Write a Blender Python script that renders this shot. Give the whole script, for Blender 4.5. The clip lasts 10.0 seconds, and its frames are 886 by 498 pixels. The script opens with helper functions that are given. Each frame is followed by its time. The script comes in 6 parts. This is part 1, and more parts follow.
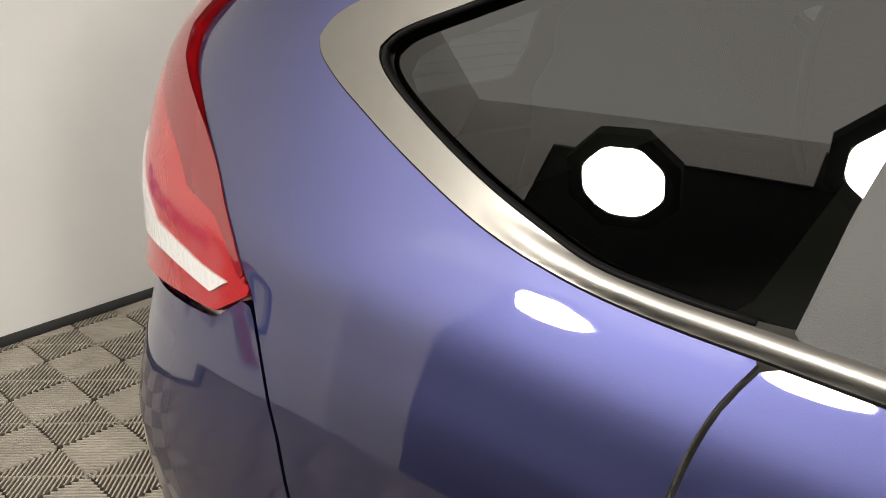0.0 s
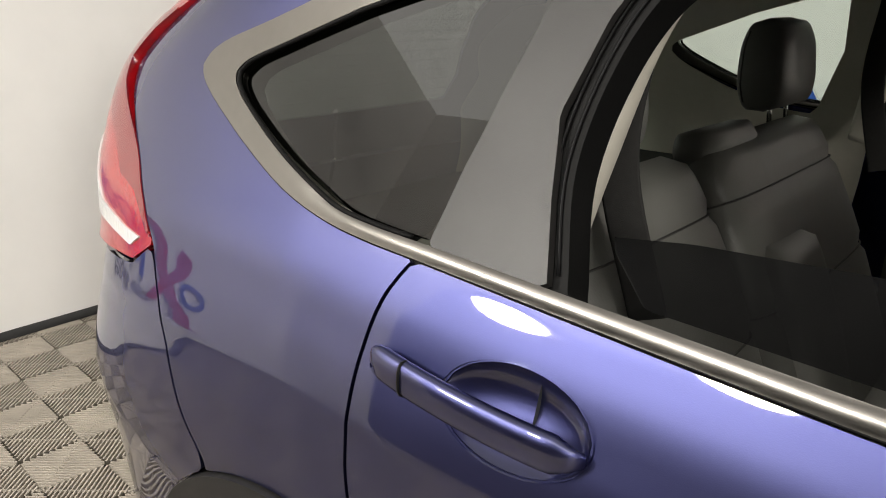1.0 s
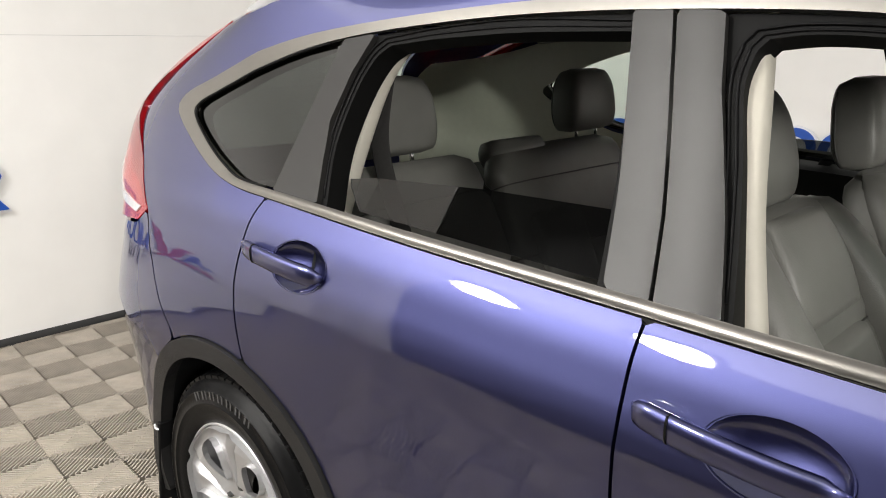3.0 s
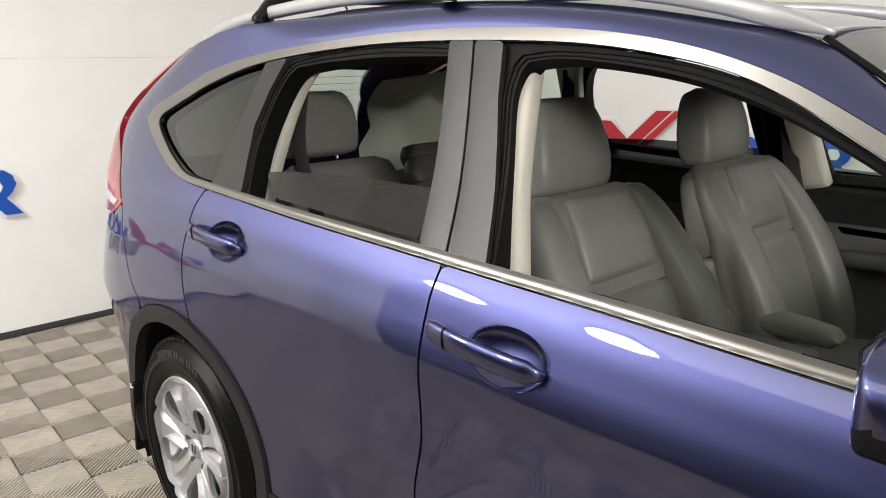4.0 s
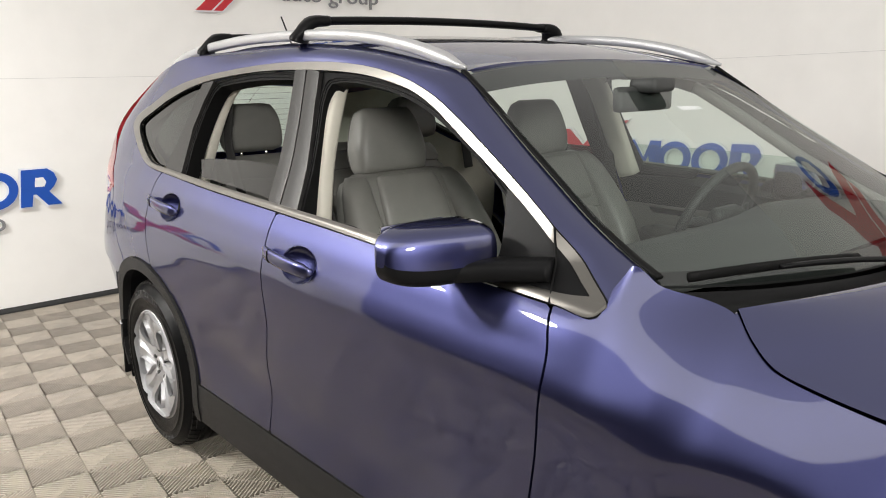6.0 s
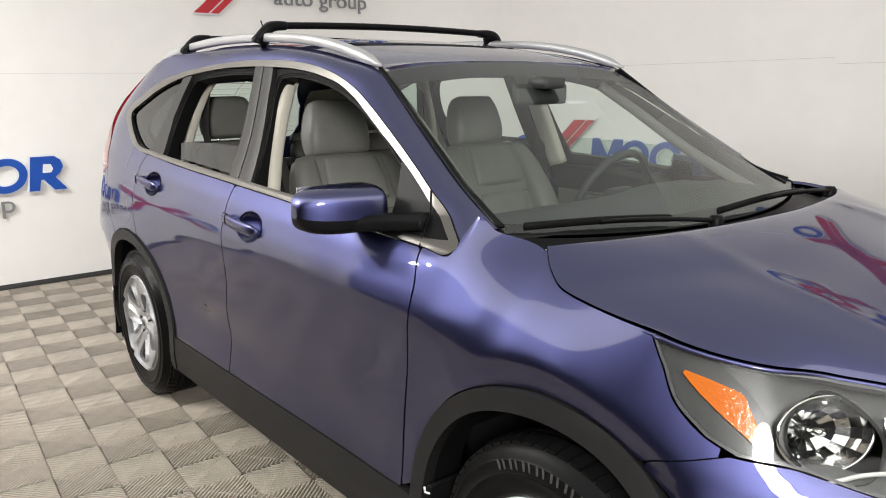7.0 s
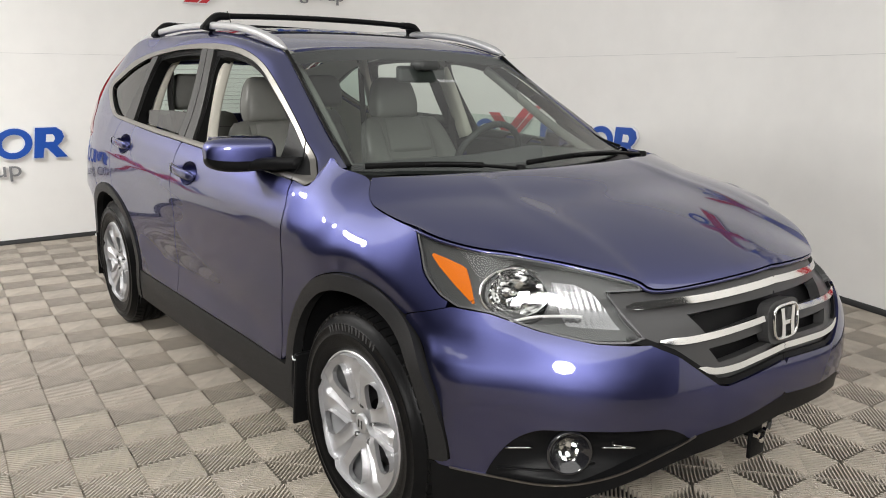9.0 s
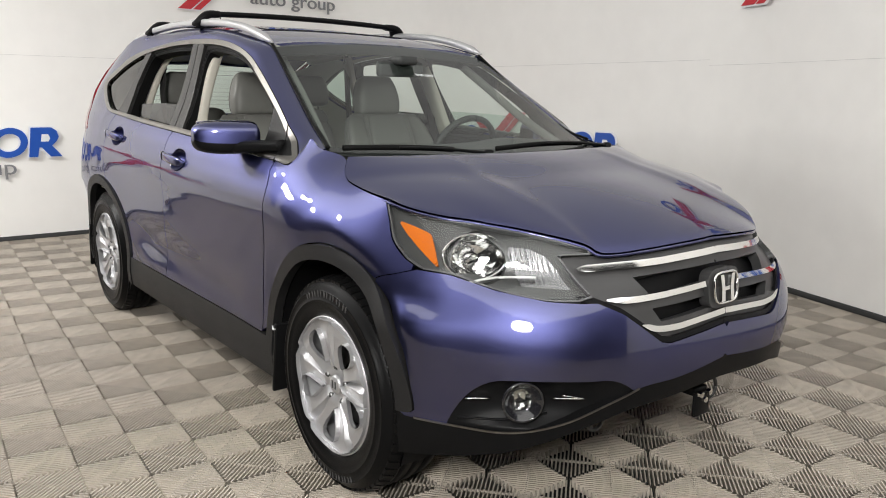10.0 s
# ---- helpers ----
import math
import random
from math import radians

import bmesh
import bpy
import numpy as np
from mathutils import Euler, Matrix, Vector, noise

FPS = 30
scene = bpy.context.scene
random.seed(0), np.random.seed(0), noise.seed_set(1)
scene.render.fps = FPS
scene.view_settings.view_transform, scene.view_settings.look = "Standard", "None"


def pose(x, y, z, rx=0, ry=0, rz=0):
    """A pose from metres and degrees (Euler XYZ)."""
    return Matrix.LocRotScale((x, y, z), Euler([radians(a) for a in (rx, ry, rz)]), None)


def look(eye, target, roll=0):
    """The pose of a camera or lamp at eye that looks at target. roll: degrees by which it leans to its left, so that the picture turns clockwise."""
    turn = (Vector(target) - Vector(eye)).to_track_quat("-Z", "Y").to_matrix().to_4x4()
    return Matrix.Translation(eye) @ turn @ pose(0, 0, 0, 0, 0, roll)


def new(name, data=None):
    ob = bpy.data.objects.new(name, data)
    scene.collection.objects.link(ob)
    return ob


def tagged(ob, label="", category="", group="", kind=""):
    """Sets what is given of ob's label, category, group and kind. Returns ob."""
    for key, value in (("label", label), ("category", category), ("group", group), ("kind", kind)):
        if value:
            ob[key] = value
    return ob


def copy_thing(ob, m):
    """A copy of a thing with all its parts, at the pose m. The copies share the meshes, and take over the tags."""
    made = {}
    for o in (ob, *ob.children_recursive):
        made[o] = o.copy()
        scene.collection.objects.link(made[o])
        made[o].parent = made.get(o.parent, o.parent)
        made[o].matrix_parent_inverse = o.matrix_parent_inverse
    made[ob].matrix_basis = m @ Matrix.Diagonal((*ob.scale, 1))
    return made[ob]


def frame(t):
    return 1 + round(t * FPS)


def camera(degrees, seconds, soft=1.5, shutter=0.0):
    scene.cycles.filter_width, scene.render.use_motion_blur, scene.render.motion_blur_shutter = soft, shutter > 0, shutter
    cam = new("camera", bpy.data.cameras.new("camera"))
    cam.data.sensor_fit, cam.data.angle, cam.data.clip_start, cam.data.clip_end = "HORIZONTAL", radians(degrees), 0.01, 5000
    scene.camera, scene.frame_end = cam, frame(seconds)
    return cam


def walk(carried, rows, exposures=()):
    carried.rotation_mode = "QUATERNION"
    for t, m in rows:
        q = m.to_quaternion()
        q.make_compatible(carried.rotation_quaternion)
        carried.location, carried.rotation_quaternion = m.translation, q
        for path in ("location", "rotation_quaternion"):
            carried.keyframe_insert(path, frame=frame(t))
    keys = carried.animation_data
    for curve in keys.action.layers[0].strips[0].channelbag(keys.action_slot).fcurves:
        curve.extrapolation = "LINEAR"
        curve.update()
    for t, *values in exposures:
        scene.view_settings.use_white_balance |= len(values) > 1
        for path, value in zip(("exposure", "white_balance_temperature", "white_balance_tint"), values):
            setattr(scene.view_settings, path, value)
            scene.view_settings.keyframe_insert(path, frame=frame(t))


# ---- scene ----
cam = camera(60.2, 10.0, soft=1.0)
PATH = [
    (0, (0.261, -1.316, 1.391), (-0.903, 0.159, 0.706), 1.0),
    (0.5, (0.471, -1.373, 1.413), (-0.741, 0.08, 0.765), 0.9),
    (1, (0.693, -1.406, 1.422), (-0.546, 0.035, 0.799), 0.6),
    (1.5, (0.899, -1.483, 1.427), (-0.385, -0.065, 0.842), -0.0),
    (2, (1.118, -1.6, 1.43), (-0.198, -0.197, 0.883), -0.2),
    (2.5, (1.327, -1.66, 1.438), (-0.013, -0.268, 0.92), -0.5),
    (4, (2.059, -1.767, 1.444), (0.647, -0.426, 0.987), -1.4),
    (4.5, (2.326, -1.777, 1.452), (0.891, -0.455, 1.015), -1.6),
    (5, (2.586, -1.786, 1.456), (1.125, -0.485, 1.04), -1.3),
    (6.3, (3.242, -1.881, 1.432), (1.719, -0.654, 1.012), -1.5),
    (6.5, (3.359, -1.9, 1.417), (1.837, -0.668, 1.013), -0.8),
    (7, (3.601, -1.922, 1.416), (2.072, -0.702, 1.002), -0.9),
    (7.5, (3.847, -2.003, 1.389), (2.313, -0.793, 0.961), -0.8),
    (8, (4.058, -2.031, 1.396), (2.517, -0.833, 0.961), -0.5),
    (8.5, (4.29, -1.988, 1.373), (2.743, -0.8, 0.933), -0.3),
    (9, (4.475, -1.976, 1.37), (2.926, -0.789, 0.935), 0.2),
    (9.5, (4.617, -2.033, 1.337), (3.068, -0.839, 0.917), 0.6),
    (10, (4.682, -2.037, 1.27), (3.136, -0.83, 0.878), 0.8),
]
walk(cam, [(t, look(eye, target, roll)) for t, eye, target, roll in PATH], [(0, 0.10, 6950, 10), (1.0, 0.37, 6850, 10), (2.5, 0.50, 6680, 10), (4.5, 0.43, 6620, 10), (6.5, 0.43, 6620, 10), (7.5, 0.34, 6500, 10), (10, 0.28, 6500, 10)])

# ---- light and exposure ----
world = bpy.data.worlds.new("world")
world.use_nodes = True
world.node_tree.nodes["Background"].inputs[0].default_value = (0.9, 0.95, 1.0, 1)
world.node_tree.nodes["Background"].inputs[1].default_value = 0.05
scene.world = world
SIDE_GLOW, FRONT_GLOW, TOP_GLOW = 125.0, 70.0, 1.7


# ---- materials ----
def material(name, colour, rough=0.5, metal=0.0, coat=0.0, grain=0.0, scale=40.0, bump=0.0, bump_scale=200.0, spec=0.5, random_tint=0.0):
    """A surface whose colour and roughness vary at two scales, with fine relief."""
    m = bpy.data.materials.new(name)
    m.use_nodes = True
    nt = m.node_tree
    b = nt.nodes["Principled BSDF"]
    b.inputs["Base Color"].default_value = (*colour, 1)
    b.inputs["Roughness"].default_value = rough
    b.inputs["Metallic"].default_value = metal
    b.inputs["Coat Weight"].default_value = coat
    b.inputs["Coat Roughness"].default_value = 0.02
    b.inputs["Specular IOR Level"].default_value = spec
    co = nt.nodes.new("ShaderNodeTexCoord")
    if grain:
        big, fine = nt.nodes.new("ShaderNodeTexNoise"), nt.nodes.new("ShaderNodeTexNoise")
        big.inputs["Scale"].default_value, big.inputs["Detail"].default_value = scale * 0.12, 3
        fine.inputs["Scale"].default_value, fine.inputs["Detail"].default_value = scale, 5
        add = nt.nodes.new("ShaderNodeMath")
        nt.links.new(co.outputs["Object"], big.inputs["Vector"])
        nt.links.new(co.outputs["Object"], fine.inputs["Vector"])
        nt.links.new(big.outputs["Fac"], add.inputs[0])
        nt.links.new(fine.outputs["Fac"], add.inputs[1])
        ramp = nt.nodes.new("ShaderNodeMapRange")
        ramp.inputs["From Min"].default_value, ramp.inputs["From Max"].default_value = 0.6, 1.4
        ramp.inputs["To Min"].default_value, ramp.inputs["To Max"].default_value = 1 - grain, 1 + grain
        nt.links.new(add.outputs[0], ramp.inputs["Value"])
        mix = nt.nodes.new("ShaderNodeVectorMath")
        mix.operation = "SCALE"
        mix.inputs[0].default_value = colour
        last = ramp.outputs[0]
        if random_tint:
            info, rr, mul = nt.nodes.new("ShaderNodeObjectInfo"), nt.nodes.new("ShaderNodeMapRange"), nt.nodes.new("ShaderNodeMath")
            rr.inputs["To Min"].default_value, rr.inputs["To Max"].default_value = 1 - random_tint, 1 + random_tint
            mul.operation = "MULTIPLY"
            nt.links.new(info.outputs["Random"], rr.inputs["Value"])
            nt.links.new(rr.outputs[0], mul.inputs[0])
            nt.links.new(last, mul.inputs[1])
            last = mul.outputs[0]
        nt.links.new(last, mix.inputs["Scale"])
        nt.links.new(mix.outputs[0], b.inputs["Base Color"])
        r2 = nt.nodes.new("ShaderNodeMapRange")
        r2.inputs["From Min"].default_value, r2.inputs["From Max"].default_value = 0.3, 0.7
        r2.inputs["To Min"].default_value, r2.inputs["To Max"].default_value = max(rough - 0.5 * grain * rough, 0.01), min(rough * (1 + 0.5 * grain), 1)
        nt.links.new(big.outputs["Fac"], r2.inputs["Value"])
        nt.links.new(r2.outputs[0], b.inputs["Roughness"])
    if bump:
        n, bp = nt.nodes.new("ShaderNodeTexNoise"), nt.nodes.new("ShaderNodeBump")
        n.inputs["Scale"].default_value, n.inputs["Detail"].default_value = bump_scale, 4
        bp.inputs["Strength"].default_value, bp.inputs["Distance"].default_value = bump, 0.002
        nt.links.new(co.outputs["Object"], n.inputs["Vector"])
        nt.links.new(n.outputs["Fac"], bp.inputs["Height"])
        nt.links.new(bp.outputs[0], b.inputs["Normal"])
    return m


def glass(name, tint, gloss=0.06):
    """A thin pane: light passes straight through, tinted; the surface mirrors more at a glancing angle."""
    m = bpy.data.materials.new(name)
    m.use_nodes = True
    nt = m.node_tree
    nt.nodes.remove(nt.nodes["Principled BSDF"])
    t, g, f, x, pw, mr = (nt.nodes.new("ShaderNode" + k) for k in ("BsdfTransparent", "BsdfGlossy", "LayerWeight", "MixShader", "Math", "MapRange"))
    t.inputs[0].default_value = (*tint, 1)
    g.inputs["Roughness"].default_value = 0.01
    f.inputs["Blend"].default_value = 0.5
    pw.operation = "POWER"
    pw.inputs[1].default_value = 5.0
    mr.inputs["To Min"].default_value, mr.inputs["To Max"].default_value = gloss, 0.9
    nt.links.new(f.outputs["Facing"], pw.inputs[0])
    nt.links.new(pw.outputs[0], mr.inputs["Value"])
    nt.links.new(mr.outputs[0], x.inputs[0])
    nt.links.new(t.outputs[0], x.inputs[1])
    nt.links.new(g.outputs[0], x.inputs[2])
    nt.links.new(x.outputs[0], nt.nodes["Material Output"].inputs["Surface"])
    return m


def lens(name, tint, rough, bumpy, scale):
    """Moulded lamp glass: coloured, clear and ribbed inside."""
    m = material(name, tint, rough, 0.0, 0.35, bump=bumpy, bump_scale=scale)
    m.node_tree.nodes["Principled BSDF"].inputs["Transmission Weight"].default_value = 0.15
    return m


def flake_paint(name, colour, deep):
    """Metallic car paint: a soft flake layer over a little pigment, under a clear varnish that mirrors more at a glancing angle."""
    m = bpy.data.materials.new(name)
    m.use_nodes = True
    nt = m.node_tree
    nt.nodes.remove(nt.nodes["Principled BSDF"])
    co, v, bp, flake, pigment, under, varnish, fr, mix = (nt.nodes.new("ShaderNode" + k) for k in ("TexCoord", "TexVoronoi", "Bump", "BsdfAnisotropic", "BsdfDiffuse", "MixShader", "BsdfAnisotropic", "LayerWeight", "MixShader"))
    power, shine = nt.nodes.new("ShaderNodeMath"), nt.nodes.new("ShaderNodeMapRange")
    v.inputs["Scale"].default_value = 900
    bp.inputs["Strength"].default_value, bp.inputs["Distance"].default_value = 0.06, 0.001
    flake.distribution, varnish.distribution = "BECKMANN", "GGX"
    flake.inputs["Color"].default_value, flake.inputs["Roughness"].default_value = (*colour, 1), FLAKE_ROUGH
    pigment.inputs["Color"].default_value = (*deep, 1)
    under.inputs[0].default_value = 0.12
    varnish.inputs["Color"].default_value, varnish.inputs["Roughness"].default_value = (1, 1, 1, 1), 0.03
    fr.inputs["Blend"].default_value = 0.5
    power.operation = "POWER"
    power.inputs[1].default_value = 5.0
    shine.inputs["To Min"].default_value, shine.inputs["To Max"].default_value = 0.06, 1.0
    # faint dust and swirls in the varnish
    dust, rough = nt.nodes.new("ShaderNodeTexNoise"), nt.nodes.new("ShaderNodeMapRange")
    dust.inputs["Scale"].default_value, dust.inputs["Detail"].default_value = 5, 6
    rough.inputs["To Min"].default_value, rough.inputs["To Max"].default_value = 0.015, 0.05
    for x, y in ((co.outputs["Object"], v.inputs["Vector"]), (v.outputs["Distance"], bp.inputs["Height"]), (bp.outputs[0], flake.inputs["Normal"]), (flake.outputs[0], under.inputs[1]),
                 (pigment.outputs[0], under.inputs[2]), (co.outputs["Object"], dust.inputs["Vector"]), (dust.outputs["Fac"], rough.inputs["Value"]), (rough.outputs[0], varnish.inputs["Roughness"]),
                 (fr.outputs["Facing"], power.inputs[0]), (power.outputs[0], shine.inputs["Value"]), (shine.outputs[0], mix.inputs[0]), (under.outputs[0], mix.inputs[1]), (varnish.outputs[0], mix.inputs[2]), (mix.outputs[0], nt.nodes["Material Output"].inputs["Surface"])):
        nt.links.new(x, y)
    return m


def glow(name, colour, strength):
    m = bpy.data.materials.new(name)
    m.use_nodes = True
    nt = m.node_tree
    nt.nodes.remove(nt.nodes["Principled BSDF"])
    e = nt.nodes.new("ShaderNodeEmission")
    e.inputs[0].default_value, e.inputs[1].default_value = (*colour, 1), strength
    nt.links.new(e.outputs[0], nt.nodes["Material Output"].inputs["Surface"])
    return m


FLAKE_ROUGH = 0.46
BLUE = flake_paint("blue_metallic_paint", (0.068, 0.073, 0.184), (0.012, 0.014, 0.045))
CHROME = material("chrome", (0.74, 0.735, 0.72), 0.11, 1.0)
SATIN = material("satin_trim", (0.225, 0.214, 0.197), 0.29, 1.0, grain=0.04, scale=60)
SILVER = material("silver_rail", (0.42, 0.42, 0.425), 0.42, 0.45, grain=0.03, scale=80)
STEEL = material("brake_steel", (0.045, 0.044, 0.043), 0.45, 0.6, grain=0.1, scale=60)
ALLOY = material("alloy_rim", (0.50, 0.50, 0.51), 0.40, 0.7, 0.4, grain=0.05, scale=30)
PILLAR = material("pillar_film", (0.025, 0.0243, 0.0235), 0.34, 0.0, spec=0.25, grain=0.10, scale=30, bump=0.10, bump_scale=900)
CLADDING = material("grained_black_plastic", (0.016, 0.0157, 0.016), 0.46, spec=0.18, grain=0.12, scale=60, bump=0.25, bump_scale=1400)
BLACK = material("black_plastic", (0.007, 0.007, 0.0074), 0.38, spec=0.08, grain=0.1, scale=60, bump=0.1, bump_scale=800)
GLOSS = material("gloss_black", (0.012, 0.012, 0.014), 0.12, 0, 0.6)
RUBBER = material("seal_rubber", (0.007, 0.007, 0.007), 0.50, spec=0.06, bump=0.1, bump_scale=500)
TYRE = material("tyre_rubber", (0.0045, 0.0045, 0.0047), 0.36, spec=0.09, grain=0.2, scale=40, bump=0.2, bump_scale=500)
TYRE_MARK = material("tyre_lettering", (0.055, 0.055, 0.056), 0.55)
GREY_GRILLE = material("grille_grey", (0.042, 0.0415, 0.042), 0.40, 0.2, grain=0.05, scale=60)
LAMP_RIM = material("lamp_rim", (0.10, 0.10, 0.103), 0.30, 0.3, grain=0.05, scale=60)
LAMP_GREY = material("lamp_housing", (0.050, 0.051, 0.050), 0.34, 0.15, grain=0.06, scale=60)
FLUTED = material("fluted_reflector", (0.26, 0.26, 0.265), 0.24, 0.95, bump=0.35, bump_scale=120)
REFLECTOR = material("lamp_reflector", (0.74, 0.74, 0.73), 0.07, 1.0, bump=0.25, bump_scale=60)
WINDSCREEN = glass("windscreen_glass", (0.76, 0.85, 0.80), 0.09)
CLEAR = glass("clear_cover", (0.96, 0.97, 0.97), 0.035)
SIDE_GLASS = glass("green_side_glass", (0.72, 0.83, 0.77), 0.07)
TINT = glass("privacy_glass", (0.082, 0.088, 0.084), 0.08)
RED = lens("red_lens", (0.36, 0.006, 0.010), 0.10, 0.25, 160)
DARK_RED = lens("dark_red_lens", (0.20, 0.006, 0.010), 0.10, 0.0, 100)
WHITE_LENS = lens("clear_ribbed_lens", (0.66, 0.66, 0.65), 0.10, 1.0, 130)
AMBER = lens("amber_lens", (0.62, 0.15, 0.010), 0.14, 0.5, 150)
LEATHER = material("grey_leather", (0.165, 0.163, 0.150), 0.42, grain=0.08, scale=25, bump=0.25, bump_scale=330)
SEAM = material("seat_stitching", (0.07, 0.068, 0.063), 0.7)
HEADLINER = material("headliner_cloth", (0.32, 0.31, 0.285), 0.9, grain=0.06, scale=60, bump=0.2, bump_scale=900)
BEIGE = material("pillar_trim_beige", (0.55, 0.52, 0.45), 0.6, grain=0.05, scale=40, bump=0.1, bump_scale=700)
DASH = material("dashboard_vinyl", (0.030, 0.032, 0.031), 0.55, grain=0.08, scale=40, bump=0.2, bump_scale=700)
CARPET = material("dark_carpet", (0.025, 0.024, 0.023), 0.95, grain=0.2, scale=120, bump=0.3, bump_scale=900)
WALL = material("white_wall_panel", (0.90, 0.885, 0.86), 0.55, grain=0.03, scale=6, bump=0.03, bump_scale=40)
DARK = material("black_backdrop", (0.012, 0.012, 0.013), 0.85, grain=0.1, scale=20)
SKIRT = material("black_skirting", (0.02, 0.02, 0.02), 0.5)
SUBFLOOR = material("sub_floor", (0.006, 0.0058, 0.0052), 0.9, grain=0.2, scale=20)
TILE = material("rib_tile_plastic", (0.425, 0.380, 0.322), 0.36, grain=0.26, scale=11, bump=0.06, bump_scale=120, random_tint=0.05)
SIGN_BLUE = material("sign_blue", (0.015, 0.085, 0.43), 0.35, grain=0.04, scale=20)
SIGN_RED = material("sign_red", (0.52, 0.018, 0.03), 0.35, grain=0.04, scale=20)
SIGN_GREY = material("sign_grey", (0.22, 0.22, 0.23), 0.4)
SIGN_WHITE = material("sign_white_edge", (0.82, 0.83, 0.85), 0.4)
LAMP = glow("lamp_light", (1.0, 0.985, 0.955), SIDE_GLOW)
FRONT_LAMP = glow("front_lamp_light", (1.0, 0.985, 0.955), FRONT_GLOW)
JOINT = material("panel_joint", (0.60, 0.59, 0.575), 0.6, grain=0.1, scale=30)
# fill glow added to the plain white aisle ceiling, which holds no lamp
AISLE_TOP = glow("aisle_ceiling_glow", (1.0, 0.985, 0.955), TOP_GLOW)
# weak emission in place of lamplight bounced off the white booth ceiling
BOOTH_TOP = glow("booth_ceiling_glow", (1.0, 0.985, 0.955), 0.29 * TOP_GLOW)


# ---- mesh helpers ----
def link(name, mesh, mat, parent=None, label=""):
    ob = new(name, mesh)
    if mat:
        mesh.materials.append(mat)
    if parent:
        ob.parent = parent
    return tagged(ob, label)


def part(name, bm, mat, parent=None, label="", smooth=True):
    """Links a bmesh as one mesh object under a thing or a part."""
    mesh = bpy.data.meshes.new(name)
    bm.to_mesh(mesh)
    bm.free()
    mesh.polygons.foreach_set("use_smooth", [smooth] * len(mesh.polygons))
    return link(name, mesh, mat, parent, label)


def empty(name, parent=None):
    ob = new(name)
    ob.empty_display_size = 0.1
    if parent:
        ob.parent = parent
    return ob


def data_mesh(name, verts, faces, smooth=True, normals=None):
    mesh = bpy.data.meshes.new(name)
    mesh.from_pydata([tuple(map(float, v)) for v in verts], [], faces)
    mesh.polygons.foreach_set("use_smooth", [smooth] * len(mesh.polygons))
    mesh.update()
    if normals is not None:
        mesh.normals_split_custom_set_from_vertices([tuple(map(float, n)) for n in normals])
    return mesh


def sheet(name, pts, mat, parent=None, label="", thick=0.0, flip=False, close=False):
    """A smooth sheet through a grid of points (rows, columns, 3), with thickness behind it."""
    pts = np.asarray(pts, float)
    n, m = pts.shape[:2]
    a = np.arange(n * m).reshape(n, m)
    if close:
        a = np.concatenate([a, a[:, :1]], 1)
    f = np.stack([a[:-1, :-1], a[1:, :-1], a[1:, 1:], a[:-1, 1:]], -1).reshape(-1, 4)
    if flip:
        f = f[:, ::-1]
    v, f, norm = pts.reshape(-1, 3), f.tolist(), None
    if thick:
        n_grid = np.cross(np.gradient(pts, axis=0), np.gradient(pts, axis=1)) * (-1 if flip else 1)
        n_grid /= np.maximum(np.linalg.norm(n_grid, axis=-1), 1e-9)[..., None]
        k, nf = len(v), n_grid.reshape(-1, 3)
        back = v - nf * thick
        ring = list(a[0]) + list(a[1:, -1]) + list(a[-1, -2::-1]) + list(a[-2:0:-1, 0])
        r = len(ring)
        f += [[q + k for q in w[::-1]] for w in f]
        for t in range(r):
            w = [2 * k + t, 2 * k + (t + 1) % r, 2 * k + r + (t + 1) % r, 2 * k + r + t]
            f.append(w if flip else w[::-1])
        out = v[ring] - v.mean(0)
        out /= np.maximum(np.linalg.norm(out, axis=1), 1e-9)[:, None]
        v, norm = np.concatenate([v, back, v[ring], back[ring]]), np.concatenate([nf, -nf, out, out])
    return link(name, data_mesh(name, v, f, True, norm), mat, parent, label)


def box(bm, size, at, bevel=0.0, turn=None, segments=2):
    m = Matrix.Translation(at) @ (turn.to_4x4() if turn else Matrix()) @ Matrix.Diagonal((*size, 1))
    r = bmesh.ops.create_cube(bm, size=1, matrix=m)
    if bevel:
        bmesh.ops.bevel(bm, geom=list({e for v in r["verts"] for e in v.link_edges}), offset=bevel, segments=segments, profile=0.6, affect="EDGES")
    return r["verts"]


def spline(points, n, closed=False):
    """A smooth line through a few points, any dimension (centripetal-like Catmull-Rom)."""
    p = np.asarray(points, float)
    k = len(p)
    out = []
    spans = k if closed else k - 1
    for i in range(spans):
        p1, p2 = p[i], p[(i + 1) % k]
        p0 = p[i - 1] if closed or i > 0 else 2 * p1 - p2
        p3 = p[(i + 2) % k] if closed or i < k - 2 else 2 * p2 - p1
        d0, d1, d2 = (max(np.linalg.norm(b - a), 1e-6) ** 0.5 for a, b in ((p0, p1), (p1, p2), (p2, p3)))
        m1 = (p1 - p0) / d0 - (p2 - p0) / (d0 + d1) + (p2 - p1) / d1
        m2 = (p2 - p1) / d1 - (p3 - p1) / (d1 + d2) + (p3 - p2) / d2
        for t in np.linspace(0, 1, n, endpoint=False):
            out.append((2 * t**3 - 3 * t**2 + 1) * p1 + (t**3 - 2 * t**2 + t) * m1 * d1 + (3 * t**2 - 2 * t**3) * p2 + (t**3 - t**2) * m2 * d1)
    if not closed:
        out.append(p[-1])
    return np.array(out)


